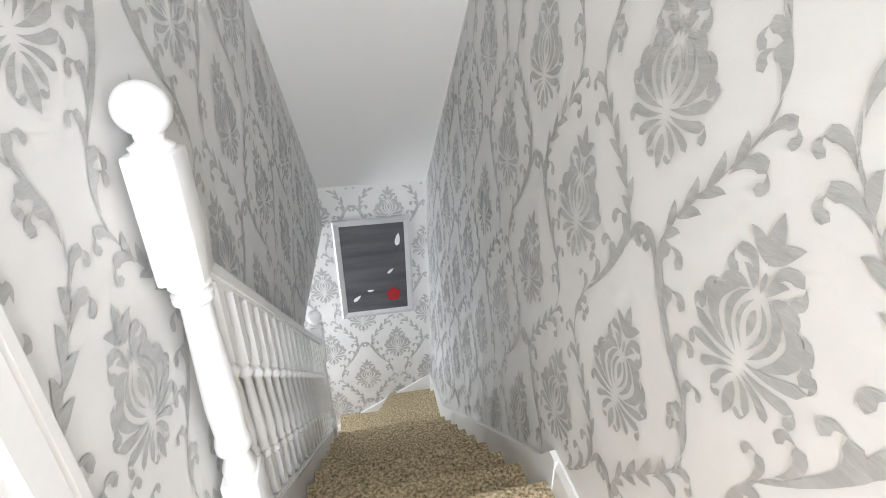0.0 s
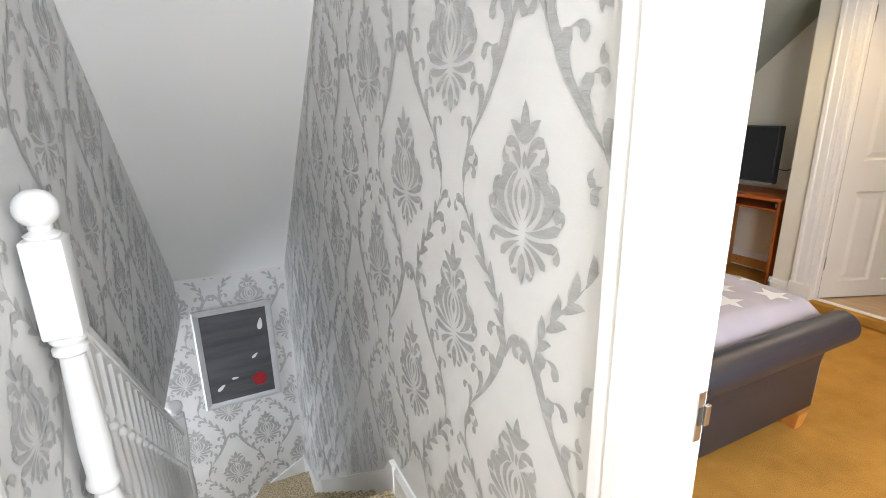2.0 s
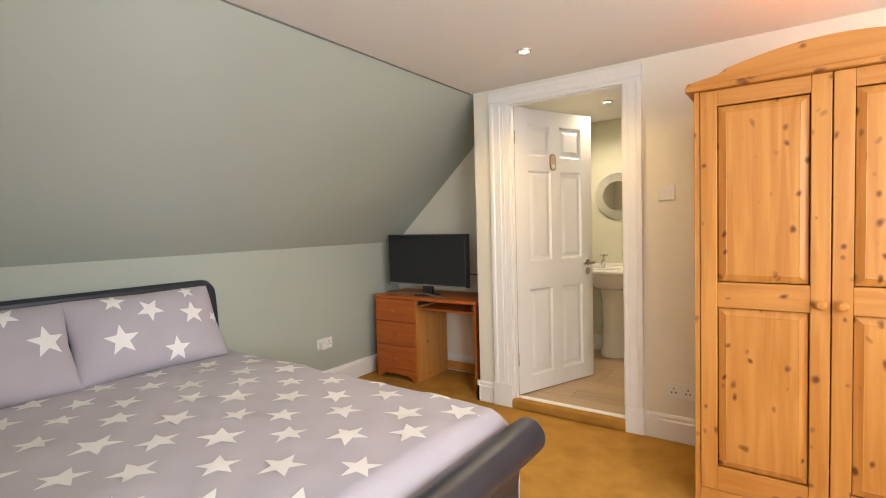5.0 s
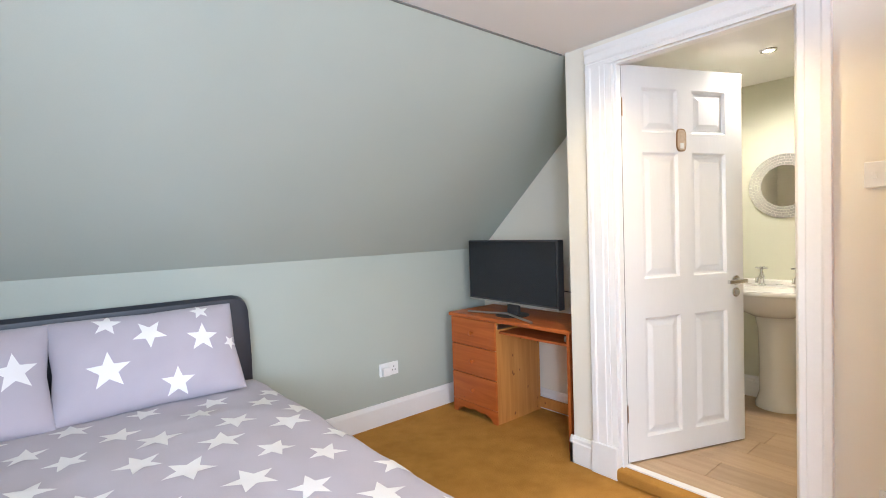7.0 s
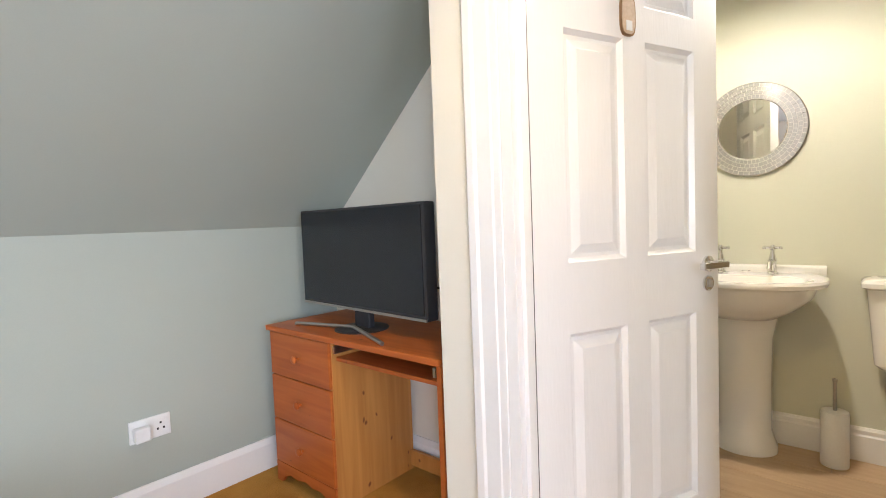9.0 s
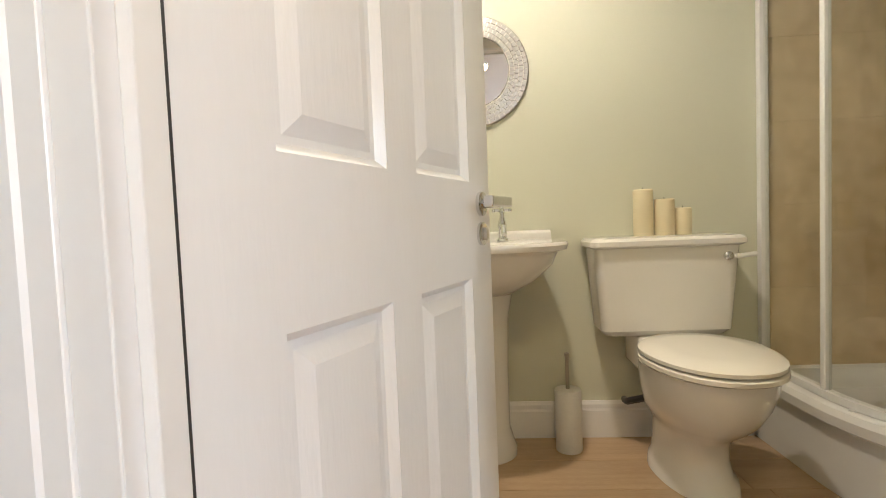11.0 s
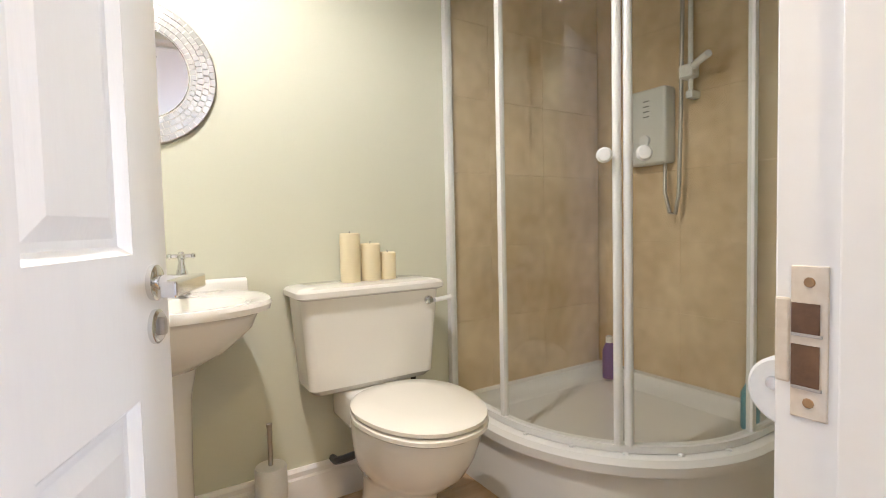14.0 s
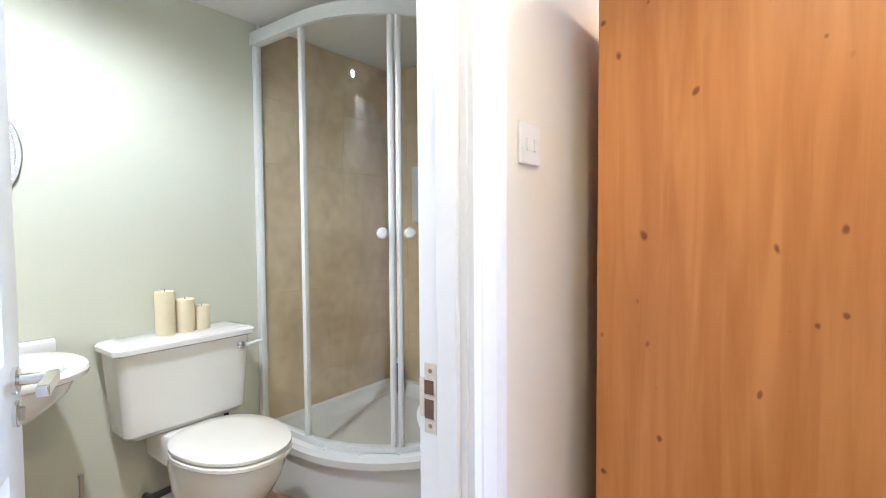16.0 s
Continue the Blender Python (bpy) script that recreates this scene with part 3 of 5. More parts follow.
s1 = socket((-0.462, YB, 0.30), "-y", "white double wall socket with a plug-in adaptor")
part("adaptor", box(-0.525, -0.470, YB - 0.045, YB - 0.009, 0.265, 0.32, 0.006), M_PLASTIC, s1)
socket((XD, -1.035, 0.232), "-x", "white double wall socket beside the wardrobe")
socket((0.45, 0.50, 1.13), "-x", "white wall socket behind the television", False)
socket((0.45, 0.38, 1.13), "-x", "white aerial plate behind the television", False)
sw = thing("light_switch", (XD, -0.967, 1.342), "white double rocker light switch on the cream wall", "light switch")
part("plate", box(XD - 0.009, XD, -1.010, -0.924, 1.299, 1.385, 0.003), M_PLASTIC, sw)
for y in (-0.983, -0.951):
    part("rocker", box(XD - 0.013, XD - 0.009, y - 0.006, y + 0.006, 1.327, 1.353, 0.001), M_PLASTIC, sw)


# ---- ceiling lights ----
def downlight(x, y):
    t = thing("ceiling_light", (x, y, ZC), "small recessed ceiling downlight, switched on", "ceiling light", "recessed downlights")
    bm = lathe([(0.026, -0.002), (0.030, -0.008), (0.040, -0.006), (0.043, 0.0), (0.043, 0.002)], (x, y, ZC), n=28)
    part("ring", bm, M_CHROME, t, "brass-tinted metal ring", True)
    part("lens", lathe([(0.026, -0.004), (0.020, -0.006), (0.004, -0.007)], (x, y, ZC), n=24), M_LAMP, t, "glowing lens", True)


for x, y in ((-0.60, -0.376), (-0.55, -1.74), (0.81, -0.39)):
    downlight(x, y)

# ---- bed ----
BX0, BX1 = -2.94, -1.40
bed = thing("sleigh_bed", (-2.17, 0.3, ZF), "dark navy faux leather sleigh bed", "bed")
head = [(1.33, 0.02), (1.39, 0.02), (1.40, 0.60), (1.425, 0.80), (1.42, 0.88), (1.40, 0.905), (1.37, 0.908), (1.345, 0.89), (1.335, 0.80), (1.318, 0.60)]


def head_ring(x, d, r=0.075):
    """The headboard's section; d is the way in from its end, where the top corner is rounded off."""
    drop = r - math.sqrt(max(0, r * r - max(0, r - d) ** 2))
    slim = 0.010 * max(0, 1 - d / 0.02)
    mid_y = 1.375
    return [(x, mid_y + (u - mid_y) * (1 - slim * 12), v - drop * max(0, (v - 0.55) / 0.36)) for u, v in head]


stops = (0.0, 0.006, 0.015, 0.028, 0.045, 0.075)
rings = [head_ring(BX0 + d, d) for d in stops] + [head_ring(BX1 + 0.02 - d, d) for d in stops[::-1]]
part("headboard", loft(rings), M_LEATHER, bed, "rolled leather headboard", True)
cy, cz, cr = -0.752, 0.425, 0.066
roll = [(-0.705, 0.03), (-0.708, 0.24), (-0.722, 0.33)] + [(cy + cr * math.cos(radians(a)), cz + cr * math.sin(radians(a))) for a in range(285, 19, -15)] + [(-0.668, 0.40), (-0.650, 0.30), (-0.645, 0.03)]
part("footboard", prism(roll, "x", BX0, BX1 - 0.015, bev=0.006), M_LEATHER, bed, "footboard rolled outwards", True)
part("side_rail", box(BX1 - 0.04, BX1, -0.645, 1.33, 0.02, 0.24, 0.012), M_LEATHER, bed)
part("side_rail", box(BX0, BX0 + 0.04, -0.645, 1.33, 0.02, 0.24, 0.012), M_LEATHER, bed)
for x in (BX0 + 0.08, BX1 - 0.09):
    for y in (-0.68, 1.36):
        part("leg", loft([[(x + u * 0.026, y + v * 0.026, ZF) for u, v in ((-1, -1), (1, -1), (1, 1), (-1, 1))],
                          [(x + u * 0.038, y + v * 0.038, 0.025) for u, v in ((-1, -1), (1, -1), (1, 1), (-1, 1))]]), M_PINE, bed, "tapered wooden foot")
mat_t = thing("mattress", (-2.17, 0.3, 0.1), "white mattress under the duvet", "mattress")
part("body", box(BX0 + 0.05, BX1 - 0.05, -0.63, 1.31, 0.10, 0.42, 0.05, 3), M_STAR, mat_t)


def duvet_at(s, t):
    """The duvet's surface: s runs across the bed, t along it; it bends down over both sides."""
    half, r = 0.735, 0.075
    c = -2.17
    bumpy = 0.010 * noise.noise((s * 3.1, t * 2.7, 1.0)) + 0.007 * noise.noise((s * 8, t * 7, 4.0)) + 0.003 * noise.noise((s * 19, t * 4, 7.0))
    top = 0.505 + 0.020 * math.cos((t - 0.3) * 1.2) - 0.02 * (abs(s) / half) ** 4 + bumpy
    flare = 0.012 * math.sin(t * 9) + 0.008 * math.sin(t * 23 + 1)
    q = abs(s) - half
    if q < 0:
        x, z = s, top
    elif q < r * 1.57:
        a = q / r
        x, z = half + r * math.sin(a), top - r * (1 - math.cos(a))
        x *= 1 if s > 0 else -1
    else:
        x, z = half + r + flare * min(1, (q - r * 1.57) / 0.1), top - r - (q - r * 1.57)
        x *= 1 if s > 0 else -1
    if t < -0.60:
        z -= 1.2 * (-0.60 - t) ** 1.2
    if t > 1.22:
        z -= 0.5 * (t - 1.22)
    return Vector((c + x, t, z))


duvet = thing("duvet", (-2.17, 0.3, 0.42), "mauve grey cotton duvet printed with large white stars", "duvet")
bm = bmesh.new()
NS, NT = 84, 90
grid = [[bm.verts.new(duvet_at(-1.06 + 2.12 * i / NS, -0.685 + 1.985 * j / NT)) for j in range(NT + 1)] for i in range(NS + 1)]
for i in range(NS):
    for j in range(NT):
        bm.faces.new((grid[i][j], grid[i + 1][j], grid[i + 1][j + 1], grid[i][j + 1]))
cover = part("cover", bm, M_DUVET, duvet, "", True)
so = cover.modifiers.new("solid", "SOLIDIFY")
so.thickness, so.offset = 0.02, -1


def star_mesh(place, u, v, size, turn, lift=0.0022, inner=0.42):
    """A five-pointed star laid on a surface given as place(u, v)."""
    bm = bmesh.new()
    tips = []
    for k in range(10):
        r = size * (1 if k % 2 == 0 else inner)
        a = turn + math.pi * k / 5
        tips.append((u + r * math.cos(a), v + r * math.sin(a)))
    e = 1e-3

    def put(p):
        q = place(*p)
        n = (place(p[0] + e, p[1]) - q).cross(place(p[0], p[1] + e) - q)
        return bm.verts.new(q + n.normalized() * lift)

    mid = put((u, v))
    rings = []
    for f in (0.34, 0.67, 1.0):
        ring = []
        for k in range(10):
            a, b = tips[k], tips[(k + 1) % 10]
            for w in (0, 0.5):
                ring.append(put((u + f * (a[0] + w * (b[0] - a[0]) - u), v + f * (a[1] + w * (b[1] - a[1]) - v))))
        rings.append(ring)
    for i in range(20):
        bm.faces.new((mid, rings[0][i], rings[0][(i + 1) % 20]))
    for a, b in zip(rings, rings[1:]):
        for i in range(20):
            bm.faces.new((a[i], b[i], b[(i + 1) % 20], a[(i + 1) % 20]))
    return bm


rng = random.Random(5)
row = 0
t = -0.52
while t < 1.0:
    s = -0.86 + (0.115 if row % 2 else 0)
    while s < 0.99:
        size = rng.choice((0.066, 0.072, 0.080))
        part("star", star_mesh(duvet_at, s + rng.uniform(-0.02, 0.02), t + rng.uniform(-0.02, 0.02), size, rng.uniform(0, 6.28)), M_STAR, cover, "", True)
        s += 0.25
    t += 0.163
    row += 1


def pillow(x0, x1, base_y, label, stars, lean=62):
    """A plump pillow leaning on the headboard."""
    cx, w, h = (x0 + x1) / 2, (x1 - x0) / 2, 0.21
    ca, sa = math.cos(radians(lean)), math.sin(radians(lean))

    def at(u, v, side=1):
        fu, fv = max(0, 1 - abs(u / w) ** 3.2), max(0, 1 - abs(v / h) ** 2.6)
        d = side * 0.088 * (fu * fv) ** 0.45 + 0.006 * noise.noise((u * 9 + x0, v * 9, 2)) * fu * fv
        uu = u * (1 - 0.05 * (1 - abs(v / h)) * abs(u / w) ** 4)
        vv = v * (1 - 0.05 * (1 - abs(u / w)) * abs(v / h) ** 4) + h
        return Vector((cx + uu, base_y + vv * ca - d * sa, 0.485 + vv * sa + d * ca + 0.03))

    t = thing("pillow", (cx, base_y, 0.5), label, "pillow", "pillows on the bed")
    bm = bmesh.new()
    n1, n2 = 44, 28
    us = [w * math.sin(math.pi / 2 * (-1 + 2 * i / n1)) for i in range(n1 + 1)]
    vs = [h * math.sin(math.pi / 2 * (-1 + 2 * j / n2)) for j in range(n2 + 1)]
    for side in (1, -1):
        g = [[bm.verts.new(at(u, v, side)) for v in vs] for u in us]
        for i in range(n1):
            for j in range(n2):
                bm.faces.new((g[i][j], g[i + 1][j], g[i + 1][j + 1], g[i][j + 1]))
    bmesh.ops.remove_doubles(bm, verts=bm.verts, dist=1e-4)
    case = part("pillowcase", bm, M_DUVET, t, "", True)
    for u, v, sz, a in stars:
        part("star", star_mesh(lambda p, q: at(max(-w, min(w, p)), max(-h, min(h, q))), u, v, sz, a), M_STAR, case, "", True)


pillow(-2.215, -1.505, 1.03, "mauve grey pillow with white stars, leaning on the headboard",
       ((-0.165, -0.045, 0.078, 0.3), (-0.01, 0.085, 0.066, 0.9), (0.19, 0.035, 0.068, 0.2), (0.07, -0.14, 0.066, 1.5), (0.20, 0.165, 0.044, 0.4), (-0.155, 0.155, 0.055, 0.1), (0.315, 0.0, 0.036, 0.9)))
pillow(-2.915, -2.195, 1.015, "mauve grey pillow with white stars beside the other pillow",
       ((0.255, 0.015, 0.075, 0.4), (0.01, -0.01, 0.084, 1.2), (-0.22, 0.06, 0.07, 0.2), (0.13, 0.15, 0.055, 0.8), (-0.1, -0.14, 0.06, 0.3)))

# ---- desk ----
desk = thing("desk", (0.2, 0.82, ZF), "orange pine desk with three drawers and a keyboard shelf", "desk")
DX0, DX1, DZ = -0.005, 0.43, 0.635
part("desktop", box(DX0 - 0.018, DX1, 0.315, 1.325, DZ - 0.024, DZ, 0.006), M_DESK, desk)
part("side_panel", box(DX0 + 0.01, DX1 - 0.01, 0.335, 0.355, ZF, DZ - 0.024, 0.002), M_DESK, desk)
part("side_panel", box(DX0 + 0.004, DX1 - 0.01, 0.885, 0.903, ZF, DZ - 0.024, 0.002), M_DESKV, desk)
part("side_panel", box(DX0 + 0.004, DX1 - 0.01, 1.290, 1.310, ZF, DZ - 0.024, 0.002), M_DESK, desk)
part("back_panel", box(DX1 - 0.03, DX1 - 0.012, 0.355, 0.885, ZF + 0.02, ZF + 0.09, 0.002), M_DESKV, desk)
part("carcass_back", box(DX1 - 0.03, DX1 - 0.012, 0.903, 1.290, ZF, DZ - 0.024), M_DESK, desk)
for z0, z1 in ((0.034, 0.226), (0.230, 0.420), (0.424, 0.608)):
    dr = part("drawer", box(DX0 - 0.008, DX0 + 0.012, 0.888, 1.308, z0, z1, 0.005), M_DESK, desk)
    part("knob", lathe([(0.007, 0), (0.007, -0.010), (0.016, -0.016), (0.017, -0.022), (0.010, -0.028), (0.002, -0.029)], (DX0 - 0.008, 1.098, (z0 + z1) / 2), "x", 16), M_DESK, dr, "", True)
ap = [(0.888, ZF), (0.925, ZF), (0.945, ZF + 0.028), (0.99, ZF + 0.045), (1.05, ZF + 0.040), (1.098, ZF + 0.052), (1.146, ZF + 0.040), (1.206, ZF + 0.045), (1.25, ZF + 0.028), (1.271, ZF), (1.308, ZF), (1.308, 0.032), (0.888, 0.032)]
part("shaped_plinth", prism(ap, "x", DX0 - 0.006, DX0 + 0.012), M_DESK, desk)
part("keyboard_shelf", box(DX0 + 0.02, DX1 - 0.12, 0.362, 0.878, 0.535, 0.550, 0.002), M_DESK, desk)
for y in (0.358, 0.872):
    part("runner", box(DX0 + 0.01, DX1 - 0.10, y, y + 0.012, 0.565, 0.595), M_STEEL, desk, "metal shelf runner")

# ---- television ----
tv = thing("television", (0.155, 0.885, DZ), "black flat-screen television on a curved metal stand", "television", turn=-4.5)
part("case", box(-0.02, 0.035, -0.415, 0.415, 0.075, 0.492, 0.006), M_CASE, tv)
part("screen", box(-0.0225, -0.019, -0.402, 0.402, 0.096, 0.482), M_SCREEN, tv, "dark switched-off screen")
part("trim_strip", box(-0.0235, -0.018, -0.413, 0.413, 0.076, 0.085), M_STEEL, tv)
part("rear_bulge", box(0.035, 0.075, -0.26, 0.26, 0.13, 0.40, 0.015), M_CASE, tv)
part("neck", box(0.0, 0.03, -0.05, 0.05, 0.005, 0.09, 0.006), M_CASE, tv)
part("stand", tube([(-0.13, 0.30, 0.008), (-0.10, 0.20, 0.010), (-0.04, 0.0, 0.014), (-0.10, -0.20, 0.010), (-0.13, -0.30, 0.008)], 0.008), M_STEEL, tv, "slim curved metal foot", True)
part("stand_base", lathe([(0.11, 0), (0.11, 0.004), (0.10, 0.007), (0.01, 0.008)], (0.0, 0.0, 0.0), n=28), M_CASE, tv, "", True)
cab = thing("television_cable", (0.3, 0.45, 0.9), "black television cable hanging from the wall plate", "cable")
part("lead", tube([(0.44, 0.44, 1.12), (0.40, 0.42, 1.02), (0.36, 0.41, 0.92), (0.33, 0.42, 0.84), (0.27, 0.48, 0.80), (0.20, 0.58, 0.82)], 0.0035), M_CASE, cab, "", True)

# ---- wardrobe ----
WX, WY0, WY1, WZ = -0.69, -2.112, -1.192, 1.72
WB = XD - 0.07       # its back stands off the wall
wd = thing("wardrobe", (-0.36, -1.67, ZF), "knotty honey pine double wardrobe with panelled doors", "wardrobe")
part("side_panel", box(WX + 0.02, WB, WY1 - 0.02, WY1, ZF, WZ, 0.003), M_PINE_SIDE, wd)
part("side_panel", box(WX + 0.02, WB, WY0, WY0 + 0.02, ZF, WZ, 0.003), M_PINE_SIDE, wd)
part("top_panel", box(WX + 0.02, WB, WY0 + 0.02, WY1 - 0.02, WZ - 0.03, WZ), M_PINE_H, wd)
part("back_panel", box(WB - 0.010, WB - 0.001, WY0 + 0.02, WY1 - 0.02, ZF + 0.05, WZ - 0.03), M_PINE, wd)
part("corner_stile", box(WX, WX + 0.02, WY1 - 0.022, WY1, ZF, WZ, 0.003), M_PINE, wd)
part("corner_stile", box(WX, WX + 0.02, WY0, WY0 + 0.022, ZF, WZ, 0.003), M_PINE, wd)
part("plinth", box(WX, WX + 0.02, WY0 + 0.022, WY1 - 0.022, ZF, ZF + 0.09, 0.003), M_PINE_H, wd)
cor = [(WY1 + 0.03, WZ), (WY1 + 0.03, WZ + 0.022), (WY1 + 0.02, WZ + 0.035), (WY1 - 0.09, WZ + 0.055)]
cor += [(WY1 - 0.12 - 0.68 * k / 16, WZ + 0.075 + 0.055 * math.sin(math.pi * k / 16)) for k in range(17)]
cor += [(WY0 + 0.09, WZ + 0.055), (WY0 - 0.02, WZ + 0.035), (WY0 - 0.03, WZ + 0.022), (WY0 - 0.03, WZ)]
part("pediment", prism(cor, "x", WX - 0.012, WX + 0.012), M_PINE_H, wd, "shaped pine pediment")
part("cornice", box(WX - 0.030, WB, WY0 - 0.03, WY1 + 0.03, WZ - 0.002, WZ + 0.022, 0.008, 3), M_PINE_H, wd)
mid = (WY0 + WY1) / 2
for y0, y1, k in ((mid + 0.002, WY1 - 0.024, mid + 0.032), (WY0 + 0.024, mid - 0.002, mid - 0.032)):
    z0, z1, st = ZF + 0.092, WZ - 0.004, 0.062
    zm0, zm1 = 0.82, 0.925
    dr = part("door", box(WX - 0.004, WX + 0.018, y0, y0 + st, z0, z1, 0.003), M_PINE, wd, "framed pine door with two fielded panels")
    part("stile", box(WX - 0.004, WX + 0.018, y1 - st, y1, z0, z1, 0.003), M_PINE, dr)
    for a, b in ((z0, z0 + 0.10), (zm0, zm1), (z1 - 0.065, z1)):
        part("rail", box(WX - 0.003, WX + 0.017, y0 + st, y1 - st, a, b, 0.002), M_PINE_H, dr)
    for a, b in ((z0 + 0.10, zm0), (zm1, z1 - 0.065)):
        bm = bmesh.new()
        rings = []
        for i, h in ((0, 0.012), (0.004, 0.012), (0.032, -0.001), (0.034, 0.0)):
            rings.append([(WX + h, y0 + st + i, a + i), (WX + h, y1 - st - i, a + i), (WX + h, y1 - st - i, b - i), (WX + h, y0 + st + i, b - i)])
        part("fielded_panel", loft(rings, bm=bm), M_PINE, dr)
    part("knob", lathe([(0.008, 0), (0.008, -0.012), (0.019, -0.020), (0.020, -0.028), (0.012, -0.036), (0.002, -0.037)], (WX - 0.004, k, 0.855), "x", 18), M_PINE, dr, "turned pine knob", True)

# ---- wash basin ----
BCY, BZ = -0.26, 0.775


def basin_ring(w, d, z, back=XB - 0.003, n=36, power=2.6):
    """A D-shaped outline: straight along the wall, bowed at the front."""
    pts = []
    for i in range(n):
        a = 2 * math.pi * i / n
        c, s = math.cos(a), math.sin(a)
        y = BCY + w * math.copysign(abs(s) ** (2 / power), s)
        x = (back - d / 2) - (d / 2) * math.copysign(abs(c) ** (2 / power), c)
        pts.append((x, y, z))
    return pts


wb = thing("wash_basin", (1.3, BCY, 0), "white ceramic pedestal wash basin with chrome taps", "wash basin")
outer = [basin_ring(0.13, 0.30, 0.60), basin_ring(0.20, 0.37, 0.645), basin_ring(0.255, 0.415, 0.70), basin_ring(0.268, 0.432, 0.735), basin_ring(0.272, 0.436, 0.742),
         basin_ring(0.300, 0.448, 0.750), basin_ring(0.304, 0.452, 0.765), basin_ring(0.300, 0.448, BZ), basin_ring(0.268, 0.432, BZ + 0.001)]
inner = [basin_ring(0.235, 0.28, BZ - 0.004, XB - 0.13), basin_ring(0.215, 0.25, BZ - 0.04, XB - 0.145), basin_ring(0.15, 0.18, BZ - 0.11, XB - 0.18), basin_ring(0.04, 0.05, BZ - 0.125, XB - 0.24)]
part("bowl", loft(outer + inner), M_CERAMIC, wb, "", True)
part("splashback", prism([(XB - 0.003, BZ - 0.01), (XB - 0.035, BZ - 0.01), (XB - 0.030, BZ + 0.025), (XB - 0.018, BZ + 0.034), (XB - 0.003, BZ + 0.034)], "y", BCY - 0.285, BCY + 0.285, bev=0.004), M_CERAMIC, wb, "", True)
part("pedestal", loft([[(1.375 + rx * math.cos(2 * math.pi * i / 28), BCY + ry * math.sin(2 * math.pi * i / 28), z) for i in range(28)] for rx, ry, z in
                       ((0.115, 0.125, 0.001), (0.115, 0.125, 0.03), (0.104, 0.114, 0.055), (0.094, 0.102, 0.10), (0.094, 0.102, 0.30), (0.098, 0.108, 0.50), (0.115, 0.13, 0.61))]), M_CERAMIC, wb, "", True)
part("waste", lathe([(0.018, 0), (0.018, 0.004), (0.004, 0.005)], (XB - 0.075, BCY, BZ + 0.008), n=16), M_CHROME, wb, "", True)
for dy in (-0.10, 0.10):
    y, x = BCY + dy, XB - 0.075
    tp = part("tap", lathe([(0.022, 0), (0.022, 0.006), (0.015, 0.012), (0.014, 0.045), (0.018, 0.055), (0.012, 0.075), (0.008, 0.095), (0.008, 0.10)], (x, y, BZ), n=16), M_CHROME, wb, "chrome crosshead pillar tap", True)
    part("spout", tube([(x, y, BZ + 0.045), (x - 0.04, y, BZ + 0.055), (x - 0.085, y, BZ + 0.050), (x - 0.10, y, BZ + 0.025)], 0.010, 10), M_CHROME, tp, "", True)
    hb = tube([(x - 0.030, y, BZ + 0.112), (x + 0.030, y, BZ + 0.112)], 0.006)
    tube([(x, y - 0.030, BZ + 0.112), (x, y + 0.030, BZ + 0.112)], 0.006, bm=hb)
    lathe([(0.010, 0.10), (0.011, 0.115), (0.006, 0.124), (0.001, 0.125)], (x, y, BZ), n=14, bm=hb)
    for q in ((-0.03, 0), (0.03, 0), (0, -0.03), (0, 0.03)):
        lathe([(0.002, -0.008), (0.008, -0.004), (0.008, 0.004), (0.002, 0.008)], (x + q[0], y + q[1], BZ + 0.112), n=10, bm=hb)
    part("crosshead", hb, M_CHROME, tp, "", True)

# ---- toilet ----
TCY = -0.915
wc = thing("toilet", (1.15, TCY, 0), "white close-coupled toilet with the seat lid down", "toilet")


def round_box(y0, y1, x0, x1, z, r=0.03, bow=0.0, n=6):
    pts = []
    for cx, cy, a0 in ((x0 + r, y0 + r, 180), (x1 - r, y0 + r, 270), (x1 - r, y1 - r, 0), (x0 + r, y1 - r, 90)):
        for k in range(n + 1):
            a = radians(a0 + 90 * k / n)
            pts.append((cx + r * math.cos(a), cy + r * math.sin(a), z))
    return pts


part("cistern", loft([round_box(TCY - 0.205, TCY + 0.205, 1.345, 1.49, 0.425), round_box(TCY - 0.222, TCY + 0.222, 1.325, 1.49, 0.445), round_box(TCY - 0.245, TCY + 0.245, 1.312, 1.49, 0.735)]), M_CERAMIC, wc, "", True)
part("cistern_lid", loft([round_box(TCY - 0.250, TCY + 0.250, 1.306, 1.494, 0.736), round_box(TCY - 0.262, TCY + 0.262, 1.294, 1.496, 0.744), round_box(TCY - 0.262, TCY + 0.262, 1.294, 1.496, 0.760), round_box(TCY - 0.252, TCY + 0.252, 1.302, 1.494, 0.770), round_box(TCY - 0.215, TCY + 0.215, 1.34, 1.480, 0.775)]), M_CERAMIC, wc, "", True)
lv = part("flush_lever", lathe([(0.015, 0), (0.015, -0.010), (0.009, -0.016), (0.008, -0.026)], (1.313, TCY - 0.195, 0.700), "x", 16), M_CHROME, wc, "chrome flush lever with a white grip", True)
part("grip", tube([(1.29, TCY - 0.21, 0.700), (1.289, TCY - 0.24, 0.702), (1.288, TCY - 0.275, 0.706)], 0.008, 10), M_PLASTIC, lv, "", True)


